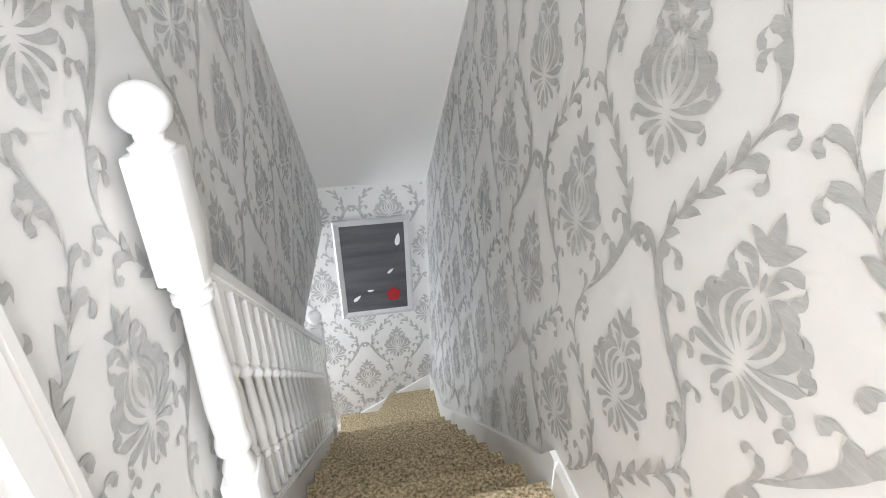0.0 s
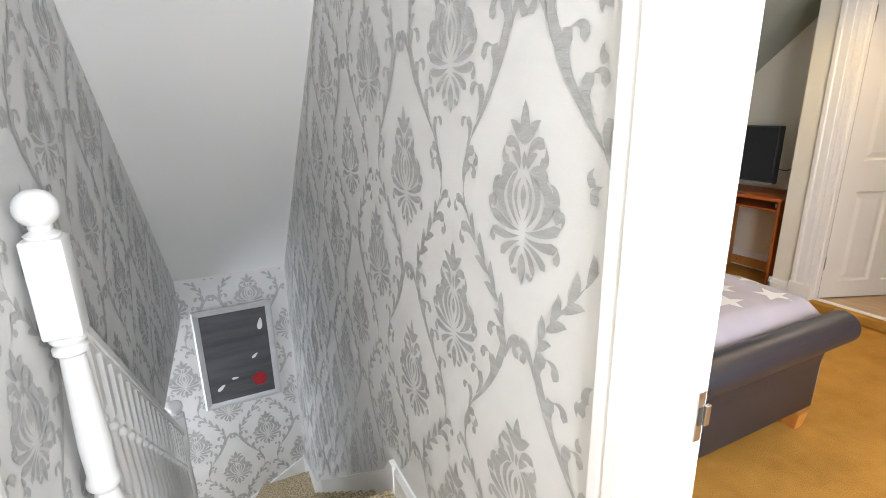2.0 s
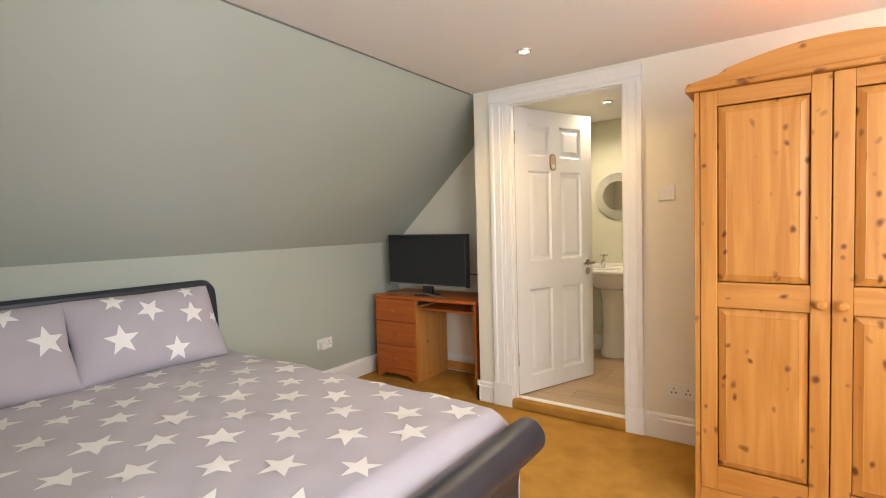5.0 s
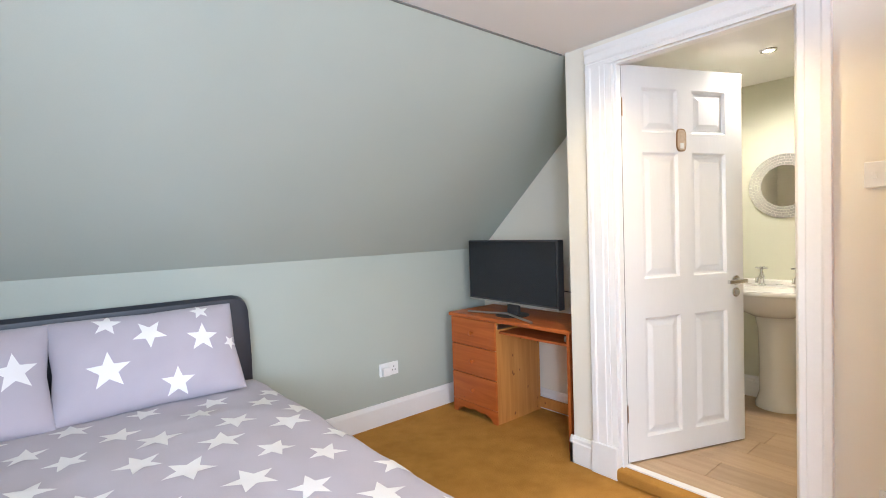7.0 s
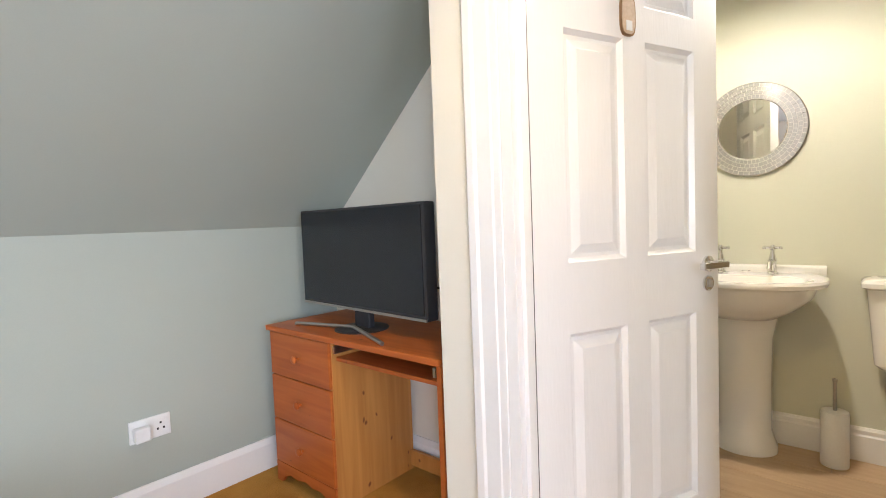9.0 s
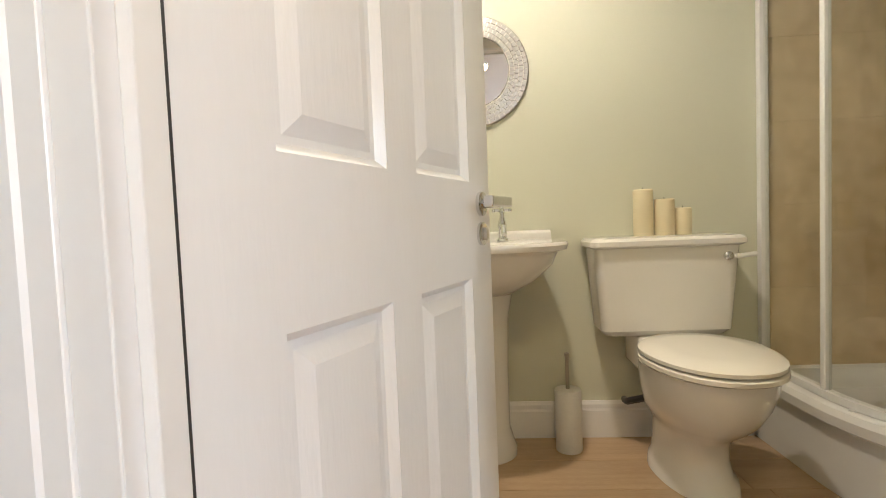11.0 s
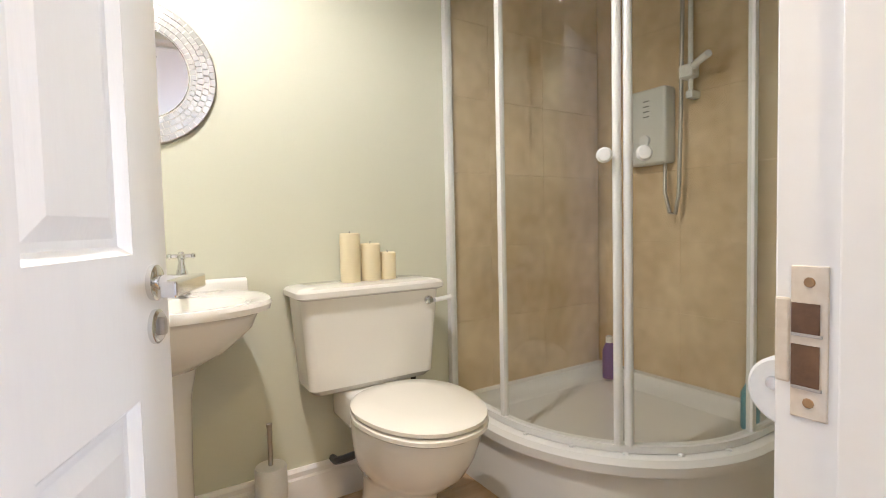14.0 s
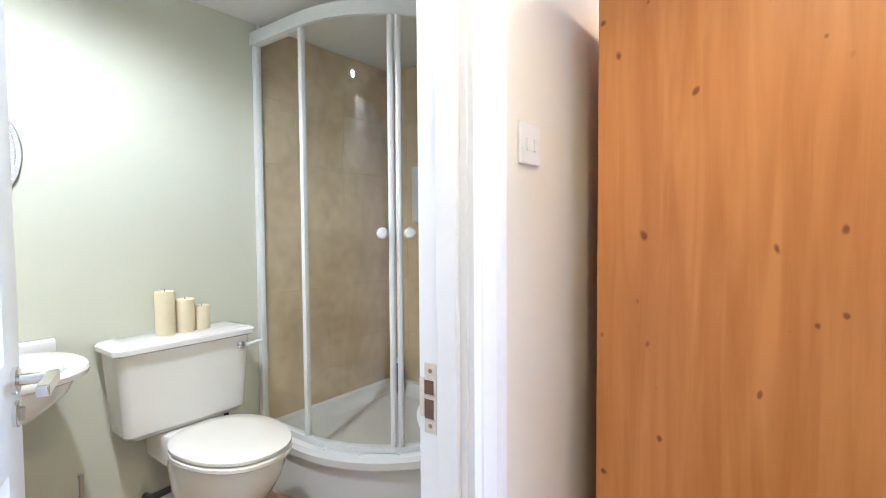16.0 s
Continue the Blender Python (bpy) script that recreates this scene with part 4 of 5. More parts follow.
def pan_ring(xf, xb, w, z, n=32):
    pts = []
    xc = xb - (xb - xf) * 0.42
    for i in range(n):
        a = 2 * math.pi * i / n
        c, s = math.cos(a), math.sin(a)
        x = xc - (xc - xf) * c if c > 0 else xc - (xb - xc) * c * (0.75 + 0.25 * abs(c))
        y = TCY - 0.022 + w * math.copysign(abs(s) ** (0.9 if c > 0 else 0.75), s)
        pts.append((x, y, z))
    return pts


part("pan", loft([pan_ring(1.015, 1.40, 0.122, 0.001), pan_ring(1.020, 1.40, 0.118, 0.028), pan_ring(1.038, 1.40, 0.104, 0.045), pan_ring(1.050, 1.40, 0.097, 0.10), pan_ring(1.045, 1.40, 0.098, 0.155),
                  pan_ring(1.020, 1.39, 0.110, 0.185), pan_ring(0.975, 1.38, 0.134, 0.215), pan_ring(0.930, 1.36, 0.154, 0.255), pan_ring(0.897, 1.34, 0.169, 0.305), pan_ring(0.878, 1.33, 0.178, 0.355),
                  pan_ring(0.873, 1.32, 0.180, 0.392), pan_ring(0.885, 1.31, 0.172, 0.397)]), M_CERAMIC, wc, "", True)
part("shelf", box(1.28, 1.49, TCY - 0.105, TCY + 0.105, 0.30, 0.423, 0.02, 3), M_CERAMIC, wc, "", True)
part("seat", loft([pan_ring(0.856, 1.30, 0.182, 0.398), pan_ring(0.848, 1.305, 0.188, 0.403), pan_ring(0.848, 1.305, 0.188, 0.414), pan_ring(0.854, 1.30, 0.183, 0.418)]), M_SEAT, wc, "", True)
part("seat_lid", loft([pan_ring(0.860, 1.30, 0.180, 0.4215), pan_ring(0.852, 1.305, 0.187, 0.425), pan_ring(0.852, 1.305, 0.187, 0.435), pan_ring(0.885, 1.29, 0.172, 0.443), pan_ring(0.96, 1.24, 0.11, 0.447)]), M_SEAT, wc, "closed ivory lid", True)
pipe = thing("waste_pipe", (1.42, TCY + 0.10, 0.2), "dark pipe fittings behind the toilet pan", "pipe")
part("pipe", tube([(1.48, TCY + 0.11, 0.15), (1.43, TCY + 0.115, 0.16), (1.39, TCY + 0.10, 0.18), (1.36, TCY + 0.06, 0.20)], 0.013), M_CASE, pipe, "", True)
vl = thing("cistern_valve", (1.37, TCY - 0.16, 0.40), "dark supply valve under the cistern", "valve")
part("valve", tube([(1.37, TCY - 0.16, 0.428), (1.37, TCY - 0.16, 0.37), (1.40, TCY - 0.18, 0.35), (1.49, TCY - 0.18, 0.35)], 0.010), M_CASE, vl, "", True)


def candle(x, y, r, h):
    t = thing("candle", (x, y, 0.775), "cream pillar candle on the toilet cistern, %s" % ("tall" if h > 0.16 else "medium" if h > 0.12 else "short"), "candle", "candles on the cistern")
    part("wax", lathe([(r - 0.002, 0), (r, 0.003), (r, h - 0.004), (r - 0.004, h), (r - 0.016, h - 0.004), (0.002, h - 0.006)], (x, y, 0.775), n=28), M_WAX, t, "", True)
    part("wick", tube([(x, y, 0.775 + h - 0.006), (x + 0.002, y, 0.775 + h + 0.006)], 0.0012, 6), M_DARK, t)


candle(1.395, -0.860, 0.034, 0.165)
candle(1.395, -0.934, 0.034, 0.128)
candle(1.400, -1.000, 0.029, 0.095)

br = thing("toilet_brush", (1.385, -0.575, 0), "white toilet brush holder with a steel handle", "toilet brush")
part("holder", lathe([(0.046, 0.0), (0.048, 0.004), (0.048, 0.22), (0.045, 0.226), (0.010, 0.228)], (1.385, -0.575, 0), n=28), M_PLASTIC, br, "", True)
part("handle", lathe([(0.007, 0.225), (0.007, 0.345), (0.009, 0.348), (0.009, 0.358), (0.002, 0.361)], (1.385, -0.575, 0), n=14), M_STEEL, br, "steel handle", True)

# ---- round mirror ----
MY, MZ, MR = -0.275, 1.415, 0.208
mr = thing("round_mirror", (XB, MY, MZ), "round wall mirror with a mosaic glass rim", "mirror")
part("backing", lathe([(MR, 0), (MR, -0.012), (MR - 0.004, -0.014), (0.01, -0.014)], (XB, MY, MZ), "x", 64), M_STEEL, mr, "", False)
part("mirror_glass", lathe([(0.134, -0.0145), (0.131, -0.017), (0.005, -0.017)], (XB, MY, MZ), "x", 64), M_MIRROR, mr, "plain mirror disc")
for k in range(4):
    r0 = 0.137 + k * 0.0172
    r1 = r0 + 0.0155
    count = 58
    bm = bmesh.new()
    half = math.pi / count * 0.9
    c = [(-0.0145, r0, -half), (-0.0145, r1, -half), (-0.0145, r1, half), (-0.0145, r0, half)]
    lo = [bm.verts.new((0.0, r * math.cos(a), r * math.sin(a))) for _, r, a in c]
    hi = [bm.verts.new((-0.003, (r - 0.0006 if r == r1 else r + 0.0006) * math.cos(a * 0.95), (r - 0.0006 if r == r1 else r + 0.0006) * math.sin(a * 0.95))) for _, r, a in c]
    bm.faces.new(hi)
    for i in range(4):
        bm.faces.new((lo[i], lo[(i + 1) % 4], hi[(i + 1) % 4], hi[i]))
    bmesh.ops.recalc_face_normals(bm, faces=bm.faces)
    me = bpy.data.meshes.new("mosaic_tile")
    bm.to_mesh(me)
    bm.free()
    me.materials.append(M_TILE)
    for i in range(count):
        ob = new("mosaic_tile", me)
        ob.parent = mr
        ob.matrix_basis = pose(-0.0142, 0, 0, 360 * (i + 0.5 * (k % 2)) / count + rng.uniform(-0.3, 0.3), rng.uniform(-0.5, 0.5), rng.uniform(-0.5, 0.5))

# ---- shower ----
SCX, SCY, SR = 1.155, -1.865, 0.55   # centre and radius of the bowed front


def bow(r, a):
    return (SCX - r * math.cos(a), SCY + r * math.sin(a))


def tray_ring(r, z, n=24):
    arc = [bow(r, math.pi / 2 * k / n) for k in range(n + 1)]
    return [(x, y, z) for x, y in [(XB - 0.002, YS + 0.002), (SCX - r, YS + 0.002)] + arc + [(XB - 0.002, SCY + r)]]


def inset_ring(r, z, gap, n=24):
    arc = [bow(r, math.pi / 2 * k / n) for k in range(n + 1)]
    return [(x, y, z) for x, y in [(XB - gap, YS + gap), (SCX - r, YS + gap)] + arc + [(XB - gap, SCY + r)]]


tray = thing("shower_tray", (1.1, -1.8, 0), "white quadrant shower tray on a raised bowed plinth", "shower tray")
part("plinth", loft([tray_ring(0.575, 0.001), tray_ring(0.575, 0.205)]), M_ACRYLIC, tray, "", True)
part("rim", loft([tray_ring(0.585, 0.207), tray_ring(0.600, 0.215), tray_ring(0.602, 0.245), tray_ring(0.590, 0.262), tray_ring(0.575, 0.266), inset_ring(0.52, 0.264, 0.05), inset_ring(0.50, 0.225, 0.07), inset_ring(0.46, 0.205, 0.11)]), M_ACRYLIC, tray, "", True)
for k in range(5):
    x, y = bow(0.567, radians(14 + 16 * k))
    part("cover_cap", lathe([(0.010, 0), (0.009, 0.006), (0.003, 0.009)], (x, y, 0.264), n=12), M_PLASTIC, tray, "", True)

enc = thing("shower_enclosure", (1.0, -1.6, 0.266), "white framed curved glass shower enclosure with sliding doors", "shower")
Z0, Z1 = 0.268, 2.05


def rail(z0, z1, r0, r1):
    n = 24
    ins = [bow(r0, math.pi / 2 * k / n) for k in range(n + 1)]
    outs = [bow(r1, math.pi / 2 * k / n) for k in range(n + 1)]
    ins = [(SCX - r0, YS + 0.004)] + ins + [(XB - 0.004, SCY + r0)]
    outs = [(SCX - r1, YS + 0.004)] + outs + [(XB - 0.004, SCY + r1)]
    return prism(outs + ins[::-1], "z", z0, z1)


part("top_rail", rail(Z1 - 0.055, Z1, 0.525, 0.570), M_PLASTIC, enc, "", True)
part("bottom_rail", rail(Z0, Z0 + 0.022, 0.53, 0.562), M_PLASTIC, enc, "", True)


def pane(a0, a1, r, straight=None):
    n = 14
    pts = [bow(r, a0 + (a1 - a0) * k / n) for k in range(n + 1)]
    q = [bow(r - 0.005, a0 + (a1 - a0) * k / n) for k in range(n + 1)]
    ob = part("glass_door" if straight is None else "glass_panel", prism(pts + q[::-1], "z", Z0 + 0.022, Z1 - 0.055), M_GLASS, enc, "clear curved glass", True)
    ob.visible_shadow = False
    return ob


d1 = pane(radians(2), radians(45.5), 0.552)
d2 = pane(radians(47.3), radians(88), 0.552)
for q in ((SCX, XB - 0.03, SCY + 0.540, SCY + 0.545), (SCX - 0.545, SCX - 0.540, YS + 0.03, SCY)):
    gp = part("glass_panel", box(*q, Z0 + 0.022, Z1 - 0.055), M_GLASS, enc)
    gp.visible_shadow = False
for a in (0, 90):
    x, y = bow(0.546, radians(a))
    part("post", box(x - 0.011, x + 0.011, y - 0.011, y + 0.011, Z0 + 0.02, Z1 - 0.05, 0.003), M_PLASTIC, enc)
for a in (44.8, 48.0):
    x, y = bow(0.552, radians(a))
    part("post", lathe([(0.013, Z0 + 0.02), (0.013, Z1 - 0.05)], (x, y, 0), n=12), M_PLASTIC, enc, "", True)
part("wall_profile", box(XB - 0.03, XB - 0.003, SCY + 0.528, SCY + 0.558, Z0, Z1 - 0.05, 0.003), M_PLASTIC, enc)
part("wall_profile", box(SCX - 0.558, SCX - 0.528, YS + 0.003, YS + 0.03, Z0, Z1 - 0.05, 0.003), M_PLASTIC, enc)
for a, d in ((41.0, d1), (51.5, d2)):
    x, y = bow(0.575, radians(a))
    kb = bmesh.new()
    lathe([(0.006, -0.03), (0.006, 0.0), (0.021, 0.004), (0.023, 0.012), (0.017, 0.020), (0.003, 0.022)], (0, 0, 0), "x", 20, bm=kb)
    bmesh.ops.rotate(kb, verts=kb.verts, cent=(0, 0, 0), matrix=Matrix.Rotation(math.pi - radians(a), 3, "Z"))
    bmesh.ops.translate(kb, verts=kb.verts, vec=(x, y, 1.150))
    part("knob", kb, M_PLASTIC, d, "round white knob", True)

rh = thing("roll_holder", (0.06, -0.79, 0.80), "white round wall bracket with a chrome screw", "bracket")
part("bracket", lathe([(0.034, 0), (0.034, 0.010), (0.031, 0.013), (0.004, 0.013)], (0.055, -0.785, 0.790), "y", 28), M_PLASTIC, rh, "", True)
part("screw", lathe([(0.007, 0.012), (0.006, 0.016), (0.002, 0.017)], (0.064, -0.785, 0.797), "y", 14), M_CHROME, rh, "", True)
part("wall_plate", box(0.049, 0.056, -0.80, -0.785, 0.765, 0.815, 0.003), M_PLASTIC, rh)

# stone panels lining the shower
lin = tagged(thing("shower_lining", (XB, -1.8, 0.26)), "brown travertine-look panels lining the shower", "wall tiles", kind="structure")
part("backing", box(XB - 0.004, XB, YS, -1.347, 0.262, ZC - 0.001), M_GROUT, lin)
part("backing", box(SCX - 0.60, XB - 0.004, YS, YS + 0.004, 0.262, ZC - 0.001), M_GROUT, lin)
part("edge_trim", box(XB - 0.014, XB, -1.347, -1.335, 0.262, ZC - 0.001, 0.002), M_PLASTIC, lin, "white plastic edge trim")
zs = [0.262, 0.56, 0.865, 1.17, 1.475, 1.78, ZC - 0.002]
for i, (a, b) in enumerate(zip(zs, zs[1:])):
    ys = [-1.348, -1.53, -1.836, YS + 0.013]
    for y1, y0 in zip(ys, ys[1:]):
        part("tile", box(XB - 0.012, XB - 0.004, y0 + 0.0004, y1 - 0.0004, a + 0.0004, b - 0.0004, 0.0005, 1), M_STONE, lin)
    xs = [SCX - 0.60, 0.75, 1.055, 1.36, XB - 0.013]
    for x0, x1 in zip(xs, xs[1:]):
        part("tile", box(x0 + 0.0004, x1 - 0.0004, YS + 0.004, YS + 0.012, a + 0.0004, b - 0.0004, 0.0005, 1), M_STONE, lin)

su = thing("electric_shower", (1.17, YS, 1.35), "pale grey electric shower unit with riser rail and hose", "shower unit")
YF = YS + 0.012
part("unit", box(1.075, 1.265, YF, YF + 0.075, 1.20, 1.52, 0.014, 3), M_GREY, su, "", True)
part("dial", lathe([(0.026, 0), (0.024, 0.012), (0.004, 0.015)], (1.17, YF + 0.075, 1.30), "y", 20), M_PLASTIC, su, "", True)
for k in range(4):
    part("marking", box(1.15 + 0.0 * k, 1.18, YF + 0.0745, YF + 0.0760, 1.40 + 0.022 * k, 1.404 + 0.022 * k), M_CASE, su)
part("riser_rail", tube([(0.985, YF + 0.045, 1.45), (0.985, YF + 0.045, 2.04)], 0.010, 12), M_PLASTIC, su, "white riser rail", True)
for z in (1.46, 2.02):
    part("rail_bracket", box(0.970, 1.0, YF, YF + 0.058, z - 0.015, z + 0.015, 0.005), M_PLASTIC, su)
part("holder", box(0.955, 1.015, YF + 0.03, YF + 0.085, 1.52, 1.575, 0.010), M_PLASTIC, su)
part("soap_arm", tube([(0.985, YF + 0.05, 1.555), (0.93, YF + 0.09, 1.565), (0.87, YF + 0.12, 1.575)], 0.014, 10), M_PLASTIC, su, "", True)
part("handset", tube([(0.985, YF + 0.06, 1.93), (1.02, YF + 0.11, 1.965), (1.06, YF + 0.16, 1.985), (1.10, YF + 0.20, 1.965)], 0.016, 12), M_PLASTIC, su, "white shower handset", True)
hose = [(1.10, YF + 0.04, 1.20), (1.095, YF + 0.05, 1.08), (1.07, YF + 0.055, 0.99), (1.045, YF + 0.055, 0.985), (1.03, YF + 0.055, 1.06), (1.025, YF + 0.05, 1.3), (1.02, YF + 0.05, 1.6), (1.01, YF + 0.06, 1.85), (0.99, YF + 0.06, 1.93)]
part("hose", tube(hose, 0.008, 10), M_STEEL, su, "ribbed metal hose", True)


def bottle(x, y, h, r, mat, label):
    t = thing("shampoo_bottle", (x, y, 0.215), label, "bottle")
    part("body", lathe([(r * 0.95, 0), (r, 0.006), (r, h * 0.65), (r * 0.6, h * 0.8), (r * 0.45, h * 0.84)], (x, y, 0.222), n=18), mat, t, "", True)
    part("cap", lathe([(r * 0.5, h * 0.84), (r * 0.5, h * 0.98), (r * 0.3, h)], (x, y, 0.222), n=16), M_PLASTIC, t, "", True)


bottle(1.36, -2.12, 0.20, 0.032, M_PURPLE, "purple shampoo bottle in the corner of the shower tray")
bottle(0.70, -2.05, 0.19, 0.030, M_BLUE, "teal shower gel bottle on the shower tray")

# ---- picture at the stair turn ----
pic = thing("picture", (-3.54, 2.6, -0.73), "dark abstract canvas with a red flower in a silver frame", "picture")
PX0, PX1, PZ0, PZ1 = -3.865, -3.235, -1.195, -0.275
prof = [(0, 0), (0, 0.020), (0.012, 0.028), (0.030, 0.024), (0.052, 0.016), (0.055, 0)]
rings = []
for i, d in prof:
    rings.append([(PX0 + i, 2.598 - d, PZ0 + i), (PX1 - i, 2.598 - d, PZ0 + i), (PX1 - i, 2.598 - d, PZ1 - i), (PX0 + i, 2.598 - d, PZ1 - i)])
part("frame", loft(rings, cap=False), M_FRAME, pic, "wide silver frame")
part("canvas", box(PX0 + 0.05, PX1 - 0.05, 2.586, 2.596, PZ0 + 0.05, PZ1 - 0.05), M_ART, pic)
fl = [(-3.405 + 0.058 * math.cos(a) * (1 + 0.12 * math.sin(5 * a)), -1.00 + 0.062 * math.sin(a) * (1 + 0.12 * math.sin(5 * a))) for a in [2 * math.pi * k / 30 for k in range(30)]]
part("red_flower", prism(fl, "y", 2.583, 2.586), M_RED, pic, "painted red flower")
for x, z, a, s in ((-3.72, -1.01, 0.7, 0.040), (-3.60, -0.945, 0.0, 0.028), (-3.42, -0.77, 0.7, 0.032), (-3.345, -0.48, 1.4, 0.055)):
    lf = []
    for k in range(14):
        u = 2 * math.pi * k / 14
        p, q = s * math.cos(u), 0.36 * s * math.sin(u) * (1 - 0.4 * math.cos(u))
        lf.append((x + p * math.cos(a) - q * math.sin(a), z + p * math.sin(a) + q * math.cos(a)))
    part("white_petal", prism(lf, "y", 2.584, 2.586), M_STAR, pic, "painted white petal")

# ---- staircase ----
RISE, GO, NST = 0.19, 0.232, 8
stairs = tagged(thing("staircase", (-3.5, 0.0, ZL)), "straight carpeted staircase ending in winder steps", "stairs", kind="structure")
XL = -3.975


def step(y0, y1, z):
    prof = [(y0 - 0.02, z - RISE - 0.25), (y1 + 0.02, z - RISE - 0.25), (y1 + 0.02, z - 0.045), (y1 + 0.032, z - 0.030), (y1 + 0.032, z - 0.012), (y1 + 0.02, z), (y0 - 0.02, z)]
    return prism(prof, "x", XL, XW - 0.02)


part("step", prism([(-0.16, ZL - 0.2), (-0.06, ZL - 0.2), (-0.06, ZL - 0.04), (-0.048, ZL - 0.03), (-0.048, ZL + 0.002), (-0.06, ZL + 0.008), (-0.16, ZL + 0.008)], "x", XL, XW - 0.02), M_STAIR, stairs, "carpeted top nosing")
for k in range(NST):
    part("step", step(-0.06 + GO * k, -0.06 + GO * (k + 1), ZL - RISE * (k + 1)), M_STAIR, stairs)
ye = -0.06 + GO * NST
pv = (XL, ye + 0.02)
wz = ZL - RISE * NST
for k, pts in enumerate(([pv, (XW - 0.004, ye), (XW - 0.004, 2.36)], [pv, (XW - 0.004, 2.36), (XW - 0.004, 2.598), (-3.50, 2.598)], [pv, (-3.50, 2.598), (-4.0, 2.598)], [pv, (-4.0, 2.598), (-4.4, 2.598), (-4.4, ye)])):
    part("winder_step", prism(pts, "z", wz - RISE * (k + 1) - 0.4, wz - RISE * (k + 1)), M_STAIR, stairs)
SL = RISE / GO
sk = tagged(thing("trim", (XW, 0, ZL)), "cream painted stair string against the papered wall", "stair string", kind="structure")
part("wall_string", prism([(-0.09, ZL - 0.4), (-0.09, ZL + 0.14), (-0.05, ZL + 0.145), (0.02, ZL + 0.05), (ye + 0.1, ZL + 0.07 - SL * (ye + 0.1)), (2.598, -1.93), (2.598, -2.5), (ye, ZL - 0.5 - SL * ye)], "x", XW - 0.022, XW - 0.001), M_WHITE, sk)
part("landing_skirting", prism([(XW, ZL), (XW - 0.018, ZL), (XW - 0.018, ZL + 0.11), (XW - 0.008, ZL + 0.14), (XW, ZL + 0.14)], "y", -1.13, -0.09), M_WHITE, sk)
part("far_string", prism([(XW - 0.022, -1.95), (XW - 0.022, -2.5), (-4.4, -3.0), (-4.4, -2.62)], "y", 2.58, 2.598), M_WHITE, sk)

bal = thing("balustrade", (-4.0, 0.9, -1.0), "white painted turned balustrade down the stairs", "balustrade")
BXL = -4.005


def newel(y, zb, zt, ball=True):
    """A turned newel post: square blocks, a slim column and a ball finial."""
    w = 0.045
    x = BXL
    h = zt - zb
    bm = box(x - w, x + w, y - w, y + w, zt - 0.36, zt - 0.10, 0.008)
    box(x - w, x + w, y - w, y + w, zb, zt - 0.92, 0.008, bm=bm)
    lathe([(0.034, zt - 0.93), (0.042, zt - 0.90), (0.030, zt - 0.86), (0.028, zt - 0.85), (0.043, zt - 0.83), (0.043, zt - 0.81), (0.036, zt - 0.79), (0.040, zt - 0.70), (0.030, zt - 0.43), (0.030, zt - 0.42), (0.041, zt - 0.41),
           (0.041, zt - 0.395), (0.031, zt - 0.388), (0.042, zt - 0.375), (0.042, zt - 0.36)], (x, y, 0), n=24, bm=bm)
    post = part("newel_post", bm, M_WHITE, bal, "turned white newel post", True)
    part("ball_finial", lathe([(0.036, zt - 0.10), (0.040, zt - 0.092), (0.024, zt - 0.082), (0.026, zt - 0.072)] + [(0.048 * math.sin(radians(a)), zt - 0.028 - 0.048 * math.cos(radians(a))) for a in range(30, 176, 12)], (x, y, 0), n=28), M_WHITE, post, "", True)


NY0, NY1 = -0.165, ye - 0.02
newel(NY0, ZF - 0.3, 1.105)
newel(NY1, wz - 0.5, -0.60)
rz = lambda y: 0.76 - 0.845 * (y - NY0)
sz = lambda y: ZF - 0.02 - 0.845 * (y - NY0 - 0.05)


def sloped(y0, y1, za, zb_, half, name):
    a = [(BXL - half, y0, za(y0)), (BXL + half, y0, za(y0)), (BXL + half, y0, zb_(y0)), (BXL - half, y0, zb_(y0))]
    b = [(BXL - half, y1, za(y1)), (BXL + half, y1, za(y1)), (BXL + half, y1, zb_(y1)), (BXL - half, y1, zb_(y1))]
    bm = loft([a, b])
    bmesh.ops.bevel(bm, geom=bm.edges[:], offset=0.008, segments=2, affect="EDGES")
    part(name, bm, M_WHITE, bal)


sloped(NY0 + 0.04, NY1 - 0.04, lambda y: rz(y), lambda y: rz(y) + 0.055, 0.030, "handrail")
sloped(NY0 + 0.04, NY1 - 0.04, lambda y: sz(y) - 0.22, lambda y: sz(y) + 0.02, 0.022, "side_string")
sloped(NY0 + 0.04, NY1 - 0.04, lambda y: sz(y) + 0.02, lambda y: sz(y) + 0.045, 0.032, "base_rail")


def spindle_mesh():
    q = 0.0195
    bm = box(-q, q, -q, q, 0.0, 0.20)
    box(-q, q, -q, q, 0.56, 0.80, bm=bm)
    lathe([(0.015, 0.19), (0.022, 0.205), (0.013, 0.222), (0.021, 0.235), (0.016, 0.25), (0.021, 0.30), (0.012, 0.50), (0.021, 0.515), (0.021, 0.525), (0.011, 0.54), (0.016, 0.562)], (0, 0, 0), n=12, bm=bm)
    me = bpy.data.meshes.new("spindle")
    for f in bm.faces:
        f.smooth = True
    bmesh.ops.recalc_face_normals(bm, faces=bm.faces)
    bm.to_mesh(me)
    bm.free()
    me.set_sharp_from_angle(angle=radians(40))
    me.materials.append(M_WHITE)
    return me


sp_me = spindle_mesh()
y = NY0 + 0.115
while y < NY1 - 0.06:
    ob = new("spindle", sp_me)
    ob.parent = bal
    ob.matrix_basis = pose(BXL + 4.0, y - 0.9, sz(y) + 0.02 + 1.0)
    y += 0.107

